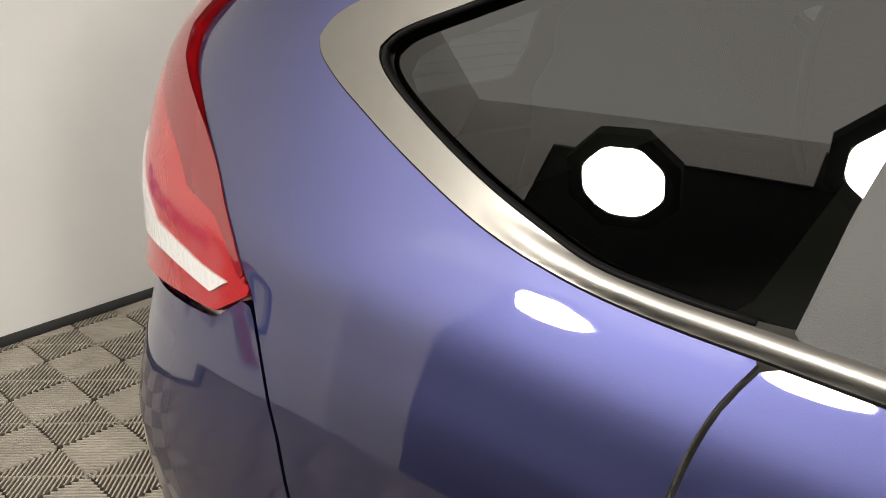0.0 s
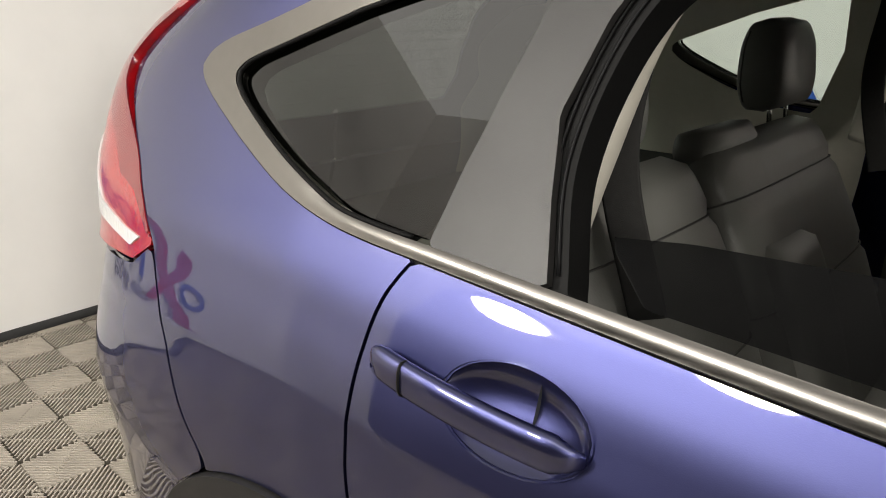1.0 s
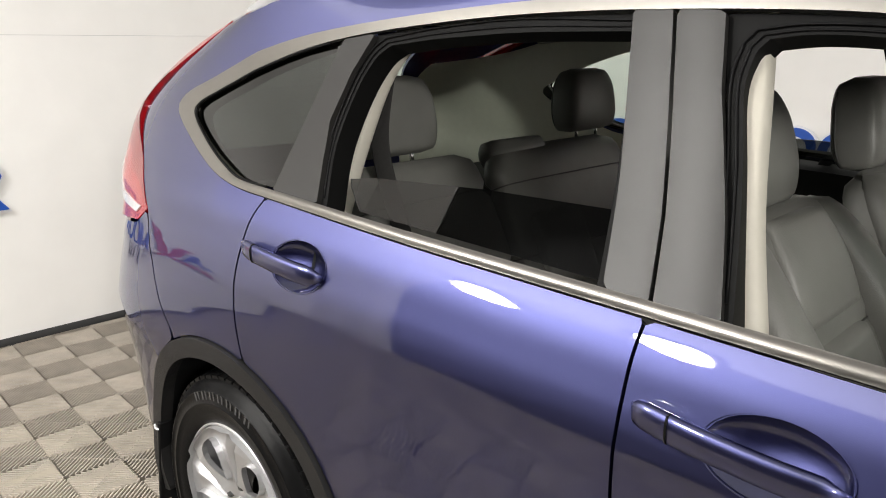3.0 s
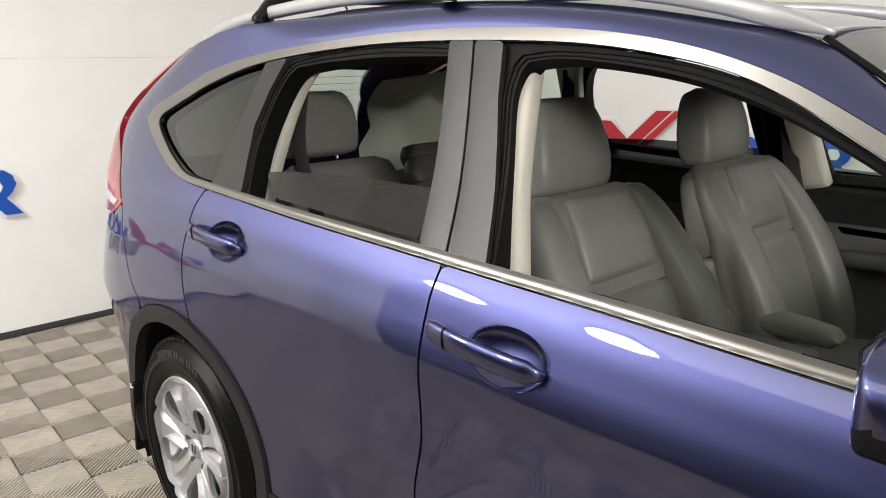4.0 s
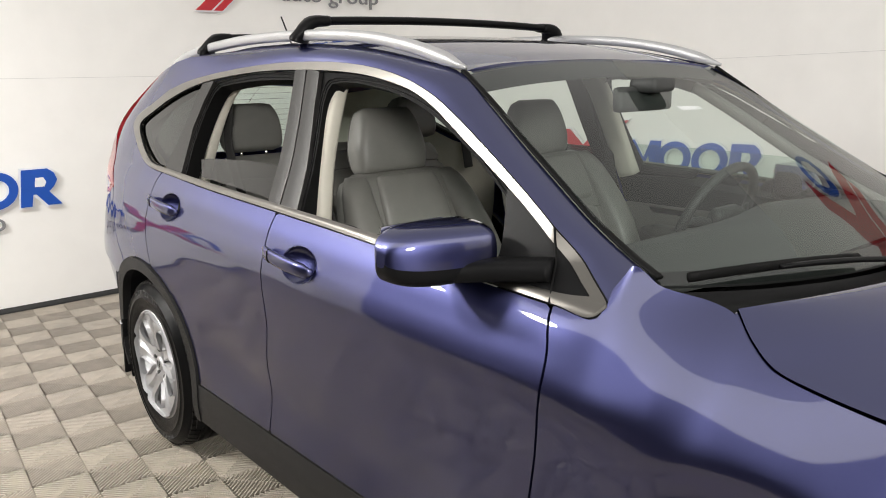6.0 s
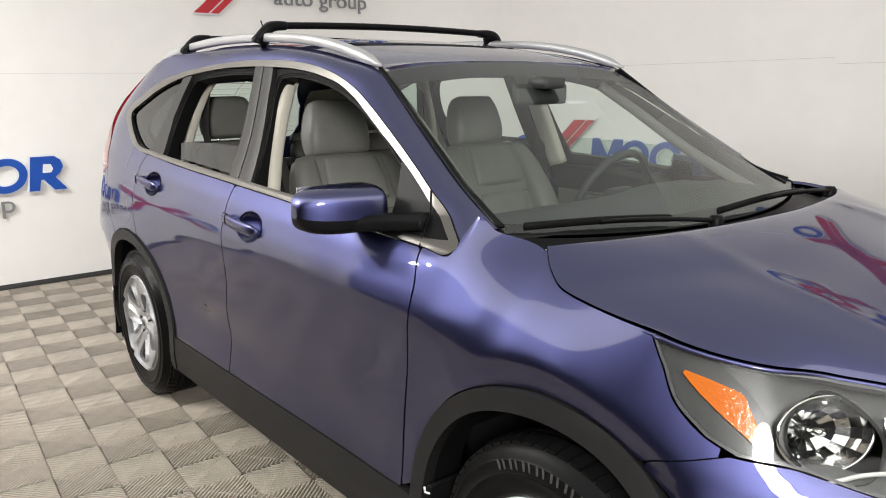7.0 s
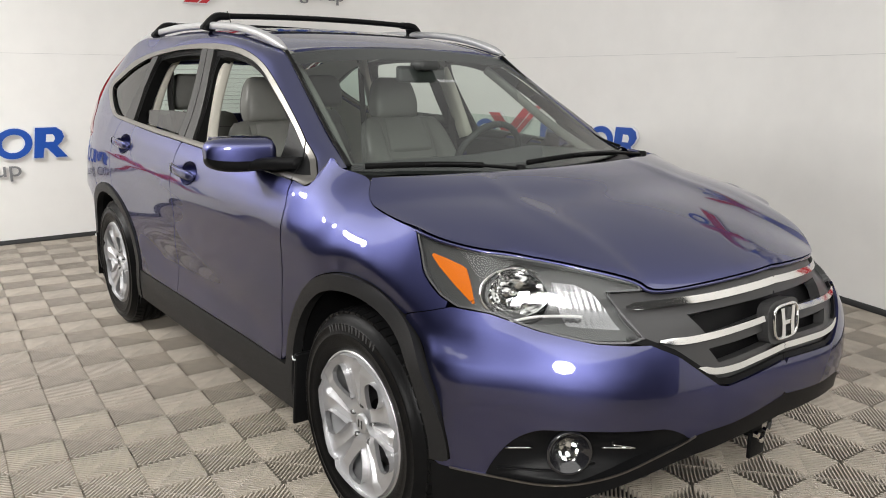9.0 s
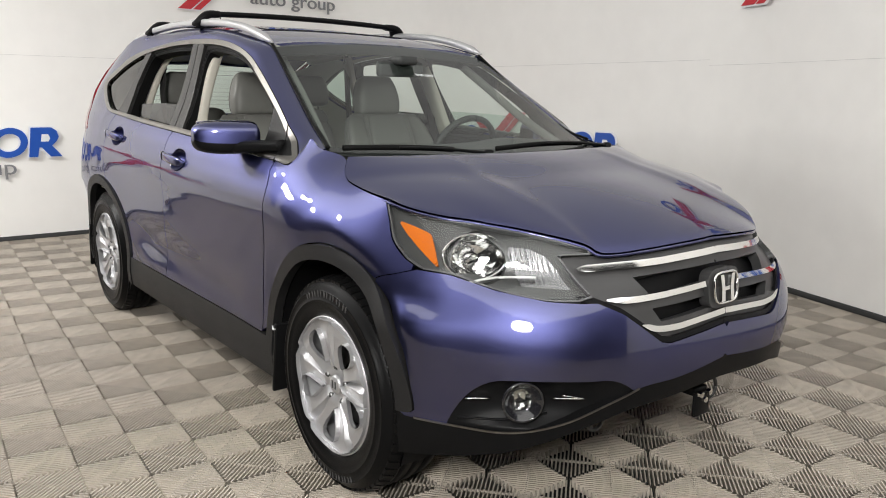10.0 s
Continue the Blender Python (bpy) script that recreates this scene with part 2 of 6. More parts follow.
def sweep(name, path, section, mat, parent=None, label="", up=(0, 0, 1), scale=None, caps=True):
    """A bar of the given section (side, up) swept along a path."""
    path, up = np.asarray(path, float), np.asarray(up, float)
    tan = np.gradient(path, axis=0)
    tan /= np.linalg.norm(tan, axis=1)[:, None]
    side = np.cross(tan, up)
    side /= np.linalg.norm(side, axis=1)[:, None]
    top = np.cross(side, tan)
    sec = np.asarray(section, float)
    sc = np.ones(len(path)) if scale is None else np.asarray(scale, float)
    pts = path[:, None] + sc[:, None, None] * (side[:, None] * sec[None, :, :1] + top[:, None] * sec[None, :, 1:])
    n, m = pts.shape[:2]
    a = np.arange(n * m).reshape(n, m)
    b = np.concatenate([a, a[:, :1]], 1)
    f = np.stack([b[:-1, :-1], b[:-1, 1:], b[1:, 1:], b[1:, :-1]], -1).reshape(-1, 4).tolist()
    if caps:
        f += [a[0][::-1].tolist(), a[-1].tolist()]
    return link(name, data_mesh(name, pts.reshape(-1, 3), f), mat, parent, label)


def oval(w, h, n=12, power=2.0):
    t = np.linspace(0, 2 * math.pi, n, endpoint=False)
    c, s = np.cos(t), np.sin(t)
    return np.stack([w / 2 * np.sign(c) * np.abs(c) ** (2 / power), h / 2 * np.sign(s) * np.abs(s) ** (2 / power)], -1)


def lathe(bm, profile, segments, axis_matrix):
    """Turns a profile of (radius, height) points about an axis."""
    rings = []
    for r, h in profile:
        rings.append([bm.verts.new(axis_matrix @ Vector((r * math.cos(2 * math.pi * k / segments), r * math.sin(2 * math.pi * k / segments), h))) for k in range(segments)])
    for a, b in zip(rings, rings[1:]):
        for k in range(segments):
            bm.faces.new((a[k], a[(k + 1) % segments], b[(k + 1) % segments], b[k]))
    return rings


def inside(poly, x, y):
    """Which points lie in a closed outline."""
    poly = np.asarray(poly, float)
    hit = np.zeros(x.shape, bool)
    for (x1, y1), (x2, y2) in zip(poly, np.roll(poly, -1, 0)):
        c = (y1 > y) != (y2 > y)
        if c.any():
            hit[c] ^= x[c] < (x2 - x1) * (y[c] - y1) / (y2 - y1 + 1e-12) + x1
    return hit


def patch(surface, outline, holes=(), step=0.014, depth=0.012):
    """Vertices, faces and normals of the piece of a surface (u, v) within an outline and outside its holes, with edges turned in by depth."""
    outline = np.asarray(outline, float)

    def test(u, v):
        ok = inside(outline, u, v)
        for h in holes:
            ok &= ~inside(h, u, v)
        return ok
    lo, hi = outline.min(0) - step * 0.51, outline.max(0) + step
    us, vs = np.arange(lo[0], hi[0] + step, step), np.arange(lo[1], hi[1] + step, step)
    U, V = np.meshgrid(us, vs, indexing="ij")
    I = test(U, V)

    def cross(u1, v1, u2, v2, i1):
        a, b = np.zeros(len(u1)), np.ones(len(u1))
        for _ in range(12):
            m = (a + b) / 2
            same = test(u1 + (u2 - u1) * m, v1 + (v2 - v1) * m) == i1
            a, b = np.where(same, m, a), np.where(same, b, m)
        m = (a + b) / 2
        return np.stack([u1 + (u2 - u1) * m, v1 + (v2 - v1) * m], -1)
    uv = [np.stack([U[I], V[I]], -1)]
    corner = np.full(I.shape, -1)
    corner[I] = np.arange(I.sum())
    count = int(I.sum())
    edge = []
    for ax in (0, 1):
        A = (slice(None, -1), slice(None)) if ax == 0 else (slice(None), slice(None, -1))
        B = (slice(1, None), slice(None)) if ax == 0 else (slice(None), slice(1, None))
        x = I[A] != I[B]
        e = np.full(x.shape, -1)
        if x.any():
            uv.append(cross(U[A][x], V[A][x], U[B][x], V[B][x], I[A][x]))
            e[x] = count + np.arange(x.sum())
            count += int(x.sum())
        edge.append(e)
    uv = np.concatenate(uv)
    c = [I[:-1, :-1], I[1:, :-1], I[1:, 1:], I[:-1, 1:]]
    code = c[0] * 1 + c[1] * 2 + c[2] * 4 + c[3] * 8
    ci = [corner[:-1, :-1], corner[1:, :-1], corner[1:, 1:], corner[:-1, 1:]]
    ei = [edge[0][:, :-1], edge[1][1:, :], edge[0][:, 1:], edge[1][:-1, :]]
    faces, rim = [], []
    for k in range(1, 16):
        sel = code == k
        if not sel.any():
            continue
        loops = []
        ins = [bool(k >> j & 1) for j in range(4)]
        if k in (5, 10):
            for j in range(4):
                if ins[j]:
                    loops.append([ei[(j + 3) % 4], ci[j], ei[j]])
        else:
            ring = []
            for j in range(4):
                if ins[j]:
                    ring.append(ci[j])
                if ins[j] != ins[(j + 1) % 4]:
                    ring.append(ei[j])
            loops.append(ring)
        for ring in loops:
            faces += np.stack([r[sel] for r in ring], -1).tolist()
        if k != 15:
            for j in range(4):
                if ins[j] and not ins[(j + 1) % 4]:
                    q = (j + 1) % 4
                    while not (not ins[q] and ins[(q + 1) % 4]):
                        q = (q + 1) % 4
                    if k in (5, 10):
                        q = (j + 3) % 4
                    rim += np.stack([ei[j][sel], ei[q][sel]], -1).tolist()
    p = surface(uv[:, 0], uv[:, 1])
    e = 0.002
    n = np.cross(surface(uv[:, 0] + e, uv[:, 1]) - surface(uv[:, 0] - e, uv[:, 1]), surface(uv[:, 0], uv[:, 1] + e) - surface(uv[:, 0], uv[:, 1] - e))
    n /= np.maximum(np.linalg.norm(n, axis=1), 1e-9)[:, None]
    if rim and depth:
        ids = sorted({i for r in rim for i in r})
        at = {v: j for j, v in enumerate(ids)}
        base, k = len(p), len(ids)
        p = np.concatenate([p, p[ids], p[ids] - n[ids] * depth])
        n = np.concatenate([n, np.zeros((2 * k, 3))])
        faces += [[base + at[b], base + at[a], base + k + at[a], base + k + at[b]] for a, b in rim]
    return p, faces, n


def panel(name, surface, outline, mat, parent, label="", holes=(), step=0.014, depth=0.012, left=False):
    """One panel cut out of a surface. left: mirrored to the car's other side."""
    p, f, n = patch(surface, outline, holes, step, depth)
    if left:
        p, n, f = p * [1, -1, 1], n * [1, -1, 1], [q[::-1] for q in f]
    return link(name, data_mesh(name, p, f, True, n), mat, parent, label)


def raised(surface, d):
    """The same surface, d metres further out."""
    def value(u, v):
        e = 0.002
        n = np.cross(surface(u + e, v) - surface(u - e, v), surface(u, v + e) - surface(u, v - e))
        return surface(u, v) + d * n / np.maximum(np.linalg.norm(n, axis=-1), 1e-9)[..., None]
    return value


# ---- room ----
def arc(cx, cy, r, a, b, n=10):
    return [(cx + r * math.cos(radians(t)), cy + r * math.sin(radians(t))) for t in np.linspace(a, b, n)]


REAR_X, SIDE_Y, TOP = -2.71, 3.08, 3.3
wall_path = [(REAR_X, y) for y in np.linspace(-3.6, 2.2, 14)] + arc(REAR_X + 0.85, SIDE_Y - 0.85, 0.85, 175, 92) + [(x, SIDE_Y) for x in np.linspace(-1.8, 1.3, 8)]
front_path = [(1.3, SIDE_Y)] + arc(1.35, SIDE_Y - 1.6, 1.6, 88, 71, 6) + [(2.79, 2.72), (3.8, 2.38), (5.2, 1.9)] + arc(5.2, 0.4, 1.6, 68, 2)


def wall_run(name, path, z0, z1, mat, label):
    p = np.array([[(x, y, z) for z in np.linspace(z0, z1, 6)] for x, y in path])
    return tagged(sheet(name, p, mat, None, label, thick=0.06), label, "wall", kind="structure")


SPLIT = 1.52
wall_run("wall_end", [(6.8, 0.44), (6.8, -1.0), (6.8, -2.4), (6.8, -3.6)], 0.0, TOP, DARK, "dark open end of the booth")
wall_run("wall_rear", wall_path, 0.0, TOP, WALL, "smooth white wall panels behind the car")
wall_run("wall_side", front_path, 0.0, TOP, WALL, "smooth white wall panels along the booth")
wall_run("wall_back_corner", [(REAR_X, -3.6), (-2.2, -3.6), (-1.95, -3.6)], 0.0, TOP, WALL, "white wall panel beside the dark opening")
STEP_X, LOW_TOP, HIGH_TOP = -0.42, 3.03, 3.25
for x0, x1, z in ((-1.95, STEP_X, LOW_TOP), (STEP_X, 6.8, HIGH_TOP)):
    tagged(sheet("wall_dark", [[(x, -3.62, z * f) for f in (0, 0.5, 1)] for x in np.linspace(x0, x1, 4)], DARK, None, "", thick=0.06), "black curtained opening behind the lamps", "wall", kind="structure")


wall_run("wall_aisle", [(-1.95, -3.6), (-1.2, -3.6), (STEP_X, -3.6)], LOW_TOP, TOP, WALL, "white wall panel over the dark opening")
wall_run("wall_aisle", [(STEP_X, -3.6), (2.0, -3.6), (6.8, -3.6)], HIGH_TOP, TOP, WALL, "white wall panel over the dark opening")


def strip(name, path, z0, z1, out, mat, label):
    """A flat skirting or joint that follows a wall a little in front of it."""
    p = np.array(path)
    t = np.gradient(p, axis=0)
    n = np.stack([t[:, 1], -t[:, 0]], -1) / np.linalg.norm(t, axis=1)[:, None]
    q = p + n * out
    pts = np.array([[(x, y, z0), (x, y, z1), (xx, yy, z1)] for (x, y), (xx, yy) in zip(q, p)])
    return tagged(sheet(name, pts, mat), label, "skirting", kind="structure")


strip("baseboard", wall_path, 0.0, 0.035, 0.02, SKIRT, "thin black rubber skirting along the white wall")
strip("baseboard", front_path, 0.0, 0.035, 0.02, SKIRT, "thin black rubber skirting along the white wall")
strip("trim", wall_path, SPLIT + 0.04, SPLIT + 0.0425, 0.0012, JOINT, "thin level joint between white wall panels")
strip("trim", front_path, SPLIT, SPLIT + 0.0025, 0.0012, JOINT, "thin level joint between white wall panels")
for x, y, a in ((2.37, 2.867, -18.6), (1.62, 3.067, -6)):
    bm = bmesh.new()
    box(bm, (0.004, 0.003, SPLIT - 0.06), (0, 0, 0.05 + SPLIT / 2))
    ob = part("trim", bm, JOINT, None, smooth=False)
    ob.matrix_basis = pose(x, y - 0.003, 0, 0, 0, a)
    tagged(ob, "thin vertical joint between white wall panels", "joint", kind="structure")

# unlit white ceiling over the car; its brightness is emitted, not received
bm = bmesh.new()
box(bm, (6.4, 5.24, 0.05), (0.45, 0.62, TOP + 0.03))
tagged(part("ceiling", bm, BOOTH_TOP, None, smooth=False), "plain white booth ceiling, faint glow standing in for lamplight on it", "ceiling", kind="structure")
# aisle and front end: this ceiling emits added fill light
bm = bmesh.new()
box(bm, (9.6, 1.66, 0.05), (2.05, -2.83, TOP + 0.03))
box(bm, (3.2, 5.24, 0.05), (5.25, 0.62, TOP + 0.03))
tagged(part("ceiling", bm, AISLE_TOP, None, smooth=False), "plain white ceiling over the aisle, given an added even fill glow", "ceiling", kind="structure")

# ---- floor: ribbed click tiles over a dark base ----
bm = bmesh.new()
box(bm, (9.6, 7.0, 0.05), (2.05, -0.26, -0.0275 - 0.025))
floor = tagged(part("floor", bm, SUBFLOOR, None, smooth=False), "grey-beige ribbed plastic click tiles on a dark base", "floor", kind="structure")
PITCH, TILE_TURN, TILE_U, TILE_V, RIBS = 0.278, 41.25, 0.0752, -0.0936, 20


def tile_geometry():
    """One tile: four triangles of ribs, each at right angles to its edge."""
    v, f = [], []
    w, wide, deep, h = 0.0050, 0.0054, 0.0060, PITCH / 2 - 0.0005
    for q in range(4):
        c, s = round(math.cos(q * math.pi / 2)), round(math.sin(q * math.pi / 2))
        for i in range(RIBS):
            x = (i + 0.5 - RIBS / 2) * PITCH / RIBS
            tip = -abs(x) - 0.001
            k = len(v)
            for r, z in ((w, 0), (wide, -deep), (wide, -0.028)):
                for px, py in ((x - r / 2, -h), (x + r / 2, -h), (x + r / 2, tip - r / 2), (x - r / 2, tip - r / 2)):
                    v.append((c * px - s * py, s * px + c * py, z))
            f.append((k, k + 1, k + 2, k + 3))
            for n in (k, k + 4):
                f += [(n, n + 4, n + 5, n + 1), (n + 1, n + 5, n + 6, n + 2), (n + 3, n + 7, n + 4, n)]
        # the rim that ties the ribs together along the edge
        k = len(v)
        for py, pz in ((-h, -0.0022), (-h + 0.0019, -0.0022), (-h + 0.0019, -0.01)):
            for px in (-h, h):
                v.append((c * px - s * py, s * px + c * py, pz))
        f += [(k, k + 1, k + 3, k + 2), (k + 2, k + 3, k + 5, k + 4)]
    return v, f


tile_v, tile_f = tile_geometry()
tile_mesh = data_mesh("floor_tile", tile_v, tile_f, False)
tile_mesh.materials.append(TILE)
places = []
ca, sa = math.cos(radians(TILE_TURN)), math.sin(radians(TILE_TURN))
for i in range(-30, 40):
    for j in range(-30, 30):
        u, w = TILE_U + (i + 0.5) * PITCH, TILE_V + (j + 0.5) * PITCH
        x, y = ca * u - sa * w, sa * u + ca * w
        if -2.86 < x < 6.7 and -3.58 < y < 3.2 and not (x > 2 and y > 3.24 - 0.35 * (x - 2)):
            near = min(abs(y + 1.5) + 0.2 * abs(x - 1.5), abs(x - 3.9) + 0.2 * abs(y))
            places.append((near, x, y))
places.sort()
for _, x, y in places[:300]:
    t = new("floor_tile", tile_mesh)
    t.parent, t.matrix_basis = floor, pose(x, y, 0, 0, 0, TILE_TURN)
rest_v, rest_f, base = [], [], np.array(tile_v)
turned = base @ np.array([[ca, sa, 0], [-sa, ca, 0], [0, 0, 1]])
for k, (_, x, y) in enumerate(places[300:]):
    rest_v += (turned + (x, y, 0)).tolist()
    rest_f += (np.array(tile_f) + k * len(tile_v)).tolist()
far_tiles = link("floor_tiles", data_mesh("floor_tiles", rest_v, rest_f, False), TILE, floor)
tagged(far_tiles, kind="stuff")

# ---- lamps in the dark opening and at the booth's front ----
def booth_lamp(at, aim, r=0.205, light=LAMP):
    """An eight-sided black housing with a round white diffuser."""
    top = empty("booth_lamp")
    top.matrix_basis = look(at, aim)
    bm = bmesh.new()
    lathe(bm, [(0.02, 0.11), (r + 0.05, 0.10), (r + 0.09, 0.04), (r + 0.09, -0.02), (r + 0.01, -0.015)], 8, Matrix())
    part("housing", bm, DARK, top, smooth=False)
    bm = bmesh.new()
    rings = lathe(bm, [(r, -0.012), (r * 0.6, -0.02)], 40, Matrix())
    bm.faces.new(rings[1][::-1])
    part("diffuser", bm, light, top)
    tagged(top, "black eight-sided studio lamp with round white diffuser", "studio lamp", "booth lamps")


for at in ((-1.12, -3.0, 2.54), (-0.02, -3.0, 2.84)):
    booth_lamp(at, (at[0] + 0.3, -2.45, 1.1))
booth_lamp((5.3, -3.15, 2.25), (1.5, 0, 0.6), 0.42, FRONT_LAMP)



# ---- signs on the walls ----
def text_mesh(words, size):
    c = bpy.data.curves.new("words", "FONT")
    c.body, c.size, c.extrude = words, size, 0.006
    ob = bpy.data.objects.new("words", c)
    scene.collection.objects.link(ob)
    mesh = bpy.data.meshes.new_from_object(ob.evaluated_get(bpy.context.evaluated_depsgraph_get()))
    bpy.data.objects.remove(ob)
    return mesh


def flat_shape(bm, pts, z0, z1):
    a = [bm.verts.new((x, y, z0)) for x, y in pts]
    b = [bm.verts.new((x, y, z1)) for x, y in pts]
    bm.faces.new(b)
    bm.faces.new(a[::-1])
    for i in range(len(a)):
        j = (i + 1) % len(a)
        bm.faces.new((a[i], a[j], b[j], b[i]))


def ring_shape(bm, cx, cy, rx, ry, tx, ty, z0, z1, slant=0.0, n=36):
    rows = []
    for fx, fy, z in ((rx, ry, z0), (rx, ry, z1), (rx - tx, ry - ty, z1), (rx - tx, ry - ty, z0)):
        rows.append([bm.verts.new((cx + fx * math.cos(t) + slant * fy * math.sin(t), cy + fy * math.sin(t), z)) for t in np.linspace(0, 2 * math.pi, n, endpoint=False)])
    for a, b in zip(rows, rows[1:] + rows[:1]):
        for i in range(n):
            bm.faces.new((a[i], a[(i + 1) % n], b[(i + 1) % n], b[i]))


def wall_sign(m, size=1.0):
    """A raised sign: a blue ring, a red cross of two bars, four blue blocks and a small grey line of words. About 1.75 wide."""
    top = empty("wall_sign")
    top.matrix_basis = m @ Matrix.Scale(size, 4)
    H = 0.125
    sh = 0.12

    def block(name, mat, build, halo=True):
        bm = bmesh.new()
        build(bm, 0.0, 0.02, 0.0)
        p = part(name, bm, mat, top, smooth=False)
        if halo:
            bm = bmesh.new()
            build(bm, 0.0, 0.012, 0.012)
            part("white_edge", bm, SIGN_WHITE, p, smooth=False)
    block("ring", SIGN_BLUE, lambda bm, a, b, g: ring_shape(bm, -0.04, 0, 0.16 + g, H + g, 0.055 + 2 * g, 0.05 + 2 * g, a, b, sh))
    for name, pts in (("red_bar", [(-0.17, -0.365), (-0.05, -0.365), (0.665, 0.27), (0.545, 0.27)]), ("red_bar", [(-0.03, -0.365), (0.04, -0.365), (0.755, 0.27), (0.685, 0.27)]),
                      ("red_bar", [(0.02, 0.19), (0.17, 0.19), (0.62, -0.21), (0.47, -0.21)])):
        block(name, SIGN_RED, lambda bm, a, b, g, pts=pts: flat_shape(bm, [(x + (g if i in (1, 2) else -g), y + (g if y > 0 else -g)) for i, (x, y) in enumerate(pts)], a, b))

    def zigzag(bm, a, b, g):
        x0, w, t = 0.73, 0.31, 0.072
        pts = [(x0, -H), (x0 + t, -H), (x0 + t + 0.015, 0.02), (x0 + w / 2, -H * 0.75), (x0 + w - t - 0.015, 0.02), (x0 + w - t, -H), (x0 + w, -H), (x0 + w + 0.02, H), (x0 + w - t, H), (x0 + w / 2 + 0.02, -0.01), (x0 + t + 0.02, H), (x0 + 0.02, H)]
        cx = x0 + w / 2
        flat_shape(bm, [(cx + (x - cx) * (1 + g / 0.17), y * (1 + g / H)) for x, y in pts], a, b)
    block("blue_zigzag", SIGN_BLUE, zigzag)
    for cx in (1.17, 1.46):
        block("ring", SIGN_BLUE, lambda bm, a, b, g, cx=cx: ring_shape(bm, cx, 0, 0.14 + g, H + g, 0.055 + 2 * g, 0.05 + 2 * g, a, b, sh))

    def flag(bm, a, b, g):
        flat_shape(bm, [(1.60 - g, -H - g), (1.67 + g, -H - g), (1.685 + g, -0.045 - g), (1.705 - g, -0.045 - g), (1.77 - g, -H - g), (1.86 + g, -H - g), (1.785 + g, -0.03), (1.82 + g, 0.0), (1.845 + g, 0.045), (1.83 + g, 0.095), (1.79 + g, H + g), (1.63 - g, H + g)], a, b)
    block("blue_block", SIGN_BLUE, flag)
    bm = bmesh.new()
    flat_shape(bm, [(1.70, 0.005), (1.76, 0.005), (1.775, 0.035), (1.76, 0.068), (1.71, 0.068)], 0.019, 0.0215)
    part("inset", bm, SIGN_WHITE, top, smooth=False)
    words = "auto group"
    for i, ch in enumerate(words):
        if ch == " ":
            continue
        letter, run = text_mesh(ch, 0.182), text_mesh(words[:i + 1], 0.182)
        shift_x = max(v.co.x for v in run.vertices) - max(v.co.x for v in letter.vertices)
        bpy.data.meshes.remove(run)
        letter.transform(Matrix.Translation((0.545, -0.265, 0.008)) @ Matrix.Diagonal((1.18, 1, 1, 1)) @ Matrix.Translation((shift_x, 0, 0)))
        link("letter", letter, SIGN_GREY, top, "grey raised letter")
    return tagged(top, "raised blue and red sign with grey words on white wall", "wall sign", "wall signs")


REAR_SIGN = Matrix.Translation((REAR_X + 0.016, 0, 0)) @ Matrix(((0, 0, 1, 0), (1, 0, 0, 0), (0, 1, 0, 0), (0, 0, 0, 1)))
SIDE_SIGN = Matrix(((1, 0, 0, 0), (0, 0, -1, 0), (0, 1, 0, 0), (0, 0, 0, 1)))
first = wall_sign(REAR_SIGN @ Matrix.Translation((-2.40, 0.835, 0)))
copy_thing(first, REAR_SIGN @ Matrix.Translation((0.72, 2.405, 0)))
copy_thing(first, Matrix.Translation((0, SIDE_Y - 0.016, 0)) @ SIDE_SIGN @ Matrix.Translation((-1.36, 0.86, 0)))
turned_sign = Matrix.Translation((2.6, 2.776, 0)) @ pose(0, 0, 0, 0, 0, -18.8) @ SIDE_SIGN
copy_thing(first, turned_sign @ Matrix.Translation((0.55, 0.86, 0)))
copy_thing(first, Matrix.Translation((1.708, 3.010, 2.285)) @ pose(0, 0, 0, 0, 0, -16.4) @ SIDE_SIGN)

# ---- car: surfaces ----
def curve(xs, ys):
    """A smooth monotone-safe curve through the given values."""
    xs, ys = np.array(xs, float), np.array(ys, float)
    h, d = np.diff(xs), np.diff(ys) / np.diff(xs)
    m = np.zeros(len(xs))
    m[0], m[-1] = d[0], d[-1]
    for i in range(1, len(xs) - 1):
        if d[i - 1] * d[i] > 0:
            w1, w2 = 2 * h[i] + h[i - 1], h[i] + 2 * h[i - 1]
            m[i] = (w1 + w2) / (w1 / d[i - 1] + w2 / d[i])

    def value(x):
        x = np.clip(np.asarray(x, float), xs[0], xs[-1])
        i = np.clip(np.searchsorted(xs, x) - 1, 0, len(xs) - 2)
        t = (x - xs[i]) / h[i]
        return ((1 + 2 * t) * (1 - t) ** 2 * ys[i] + t * (1 - t) ** 2 * h[i] * m[i]
                + t * t * (3 - 2 * t) * ys[i + 1] + t * t * (t - 1) * h[i] * m[i + 1])
    return value

def ease(x, a, b):
    t = np.clip((np.asarray(x, float) - a) / (b - a), 0, 1)
    return t * t * (3 - 2 * t)

X_REAR, X_FRONT, A_REAR, A_FRONT = -0.05, 2.30, 0.85, 1.10
WIDTH = curve([.15, .25, .32, .45, .60, .75, .85, .92, .96, .985, 1.02, 1.05, 1.10, 1.14, 1.172, 1.2, 1.3, 1.4, 1.5, 1.58, 1.66],
              [.85, .868, .876, .871, .872, .876, .8835, .8885, .8885, .885, .877, .868, .852, .832, .812, .797, .747, .705, .668, .640, .60])
TAIL = curve([.2, .35, .5, .7, .85, 1.0, 1.1, 1.2, 1.3, 1.4, 1.5, 1.56], [-.886, -.947, -.979, -.987, -.967, -.930, -.918, -.900, -.860, -.740, -.510, -.300])
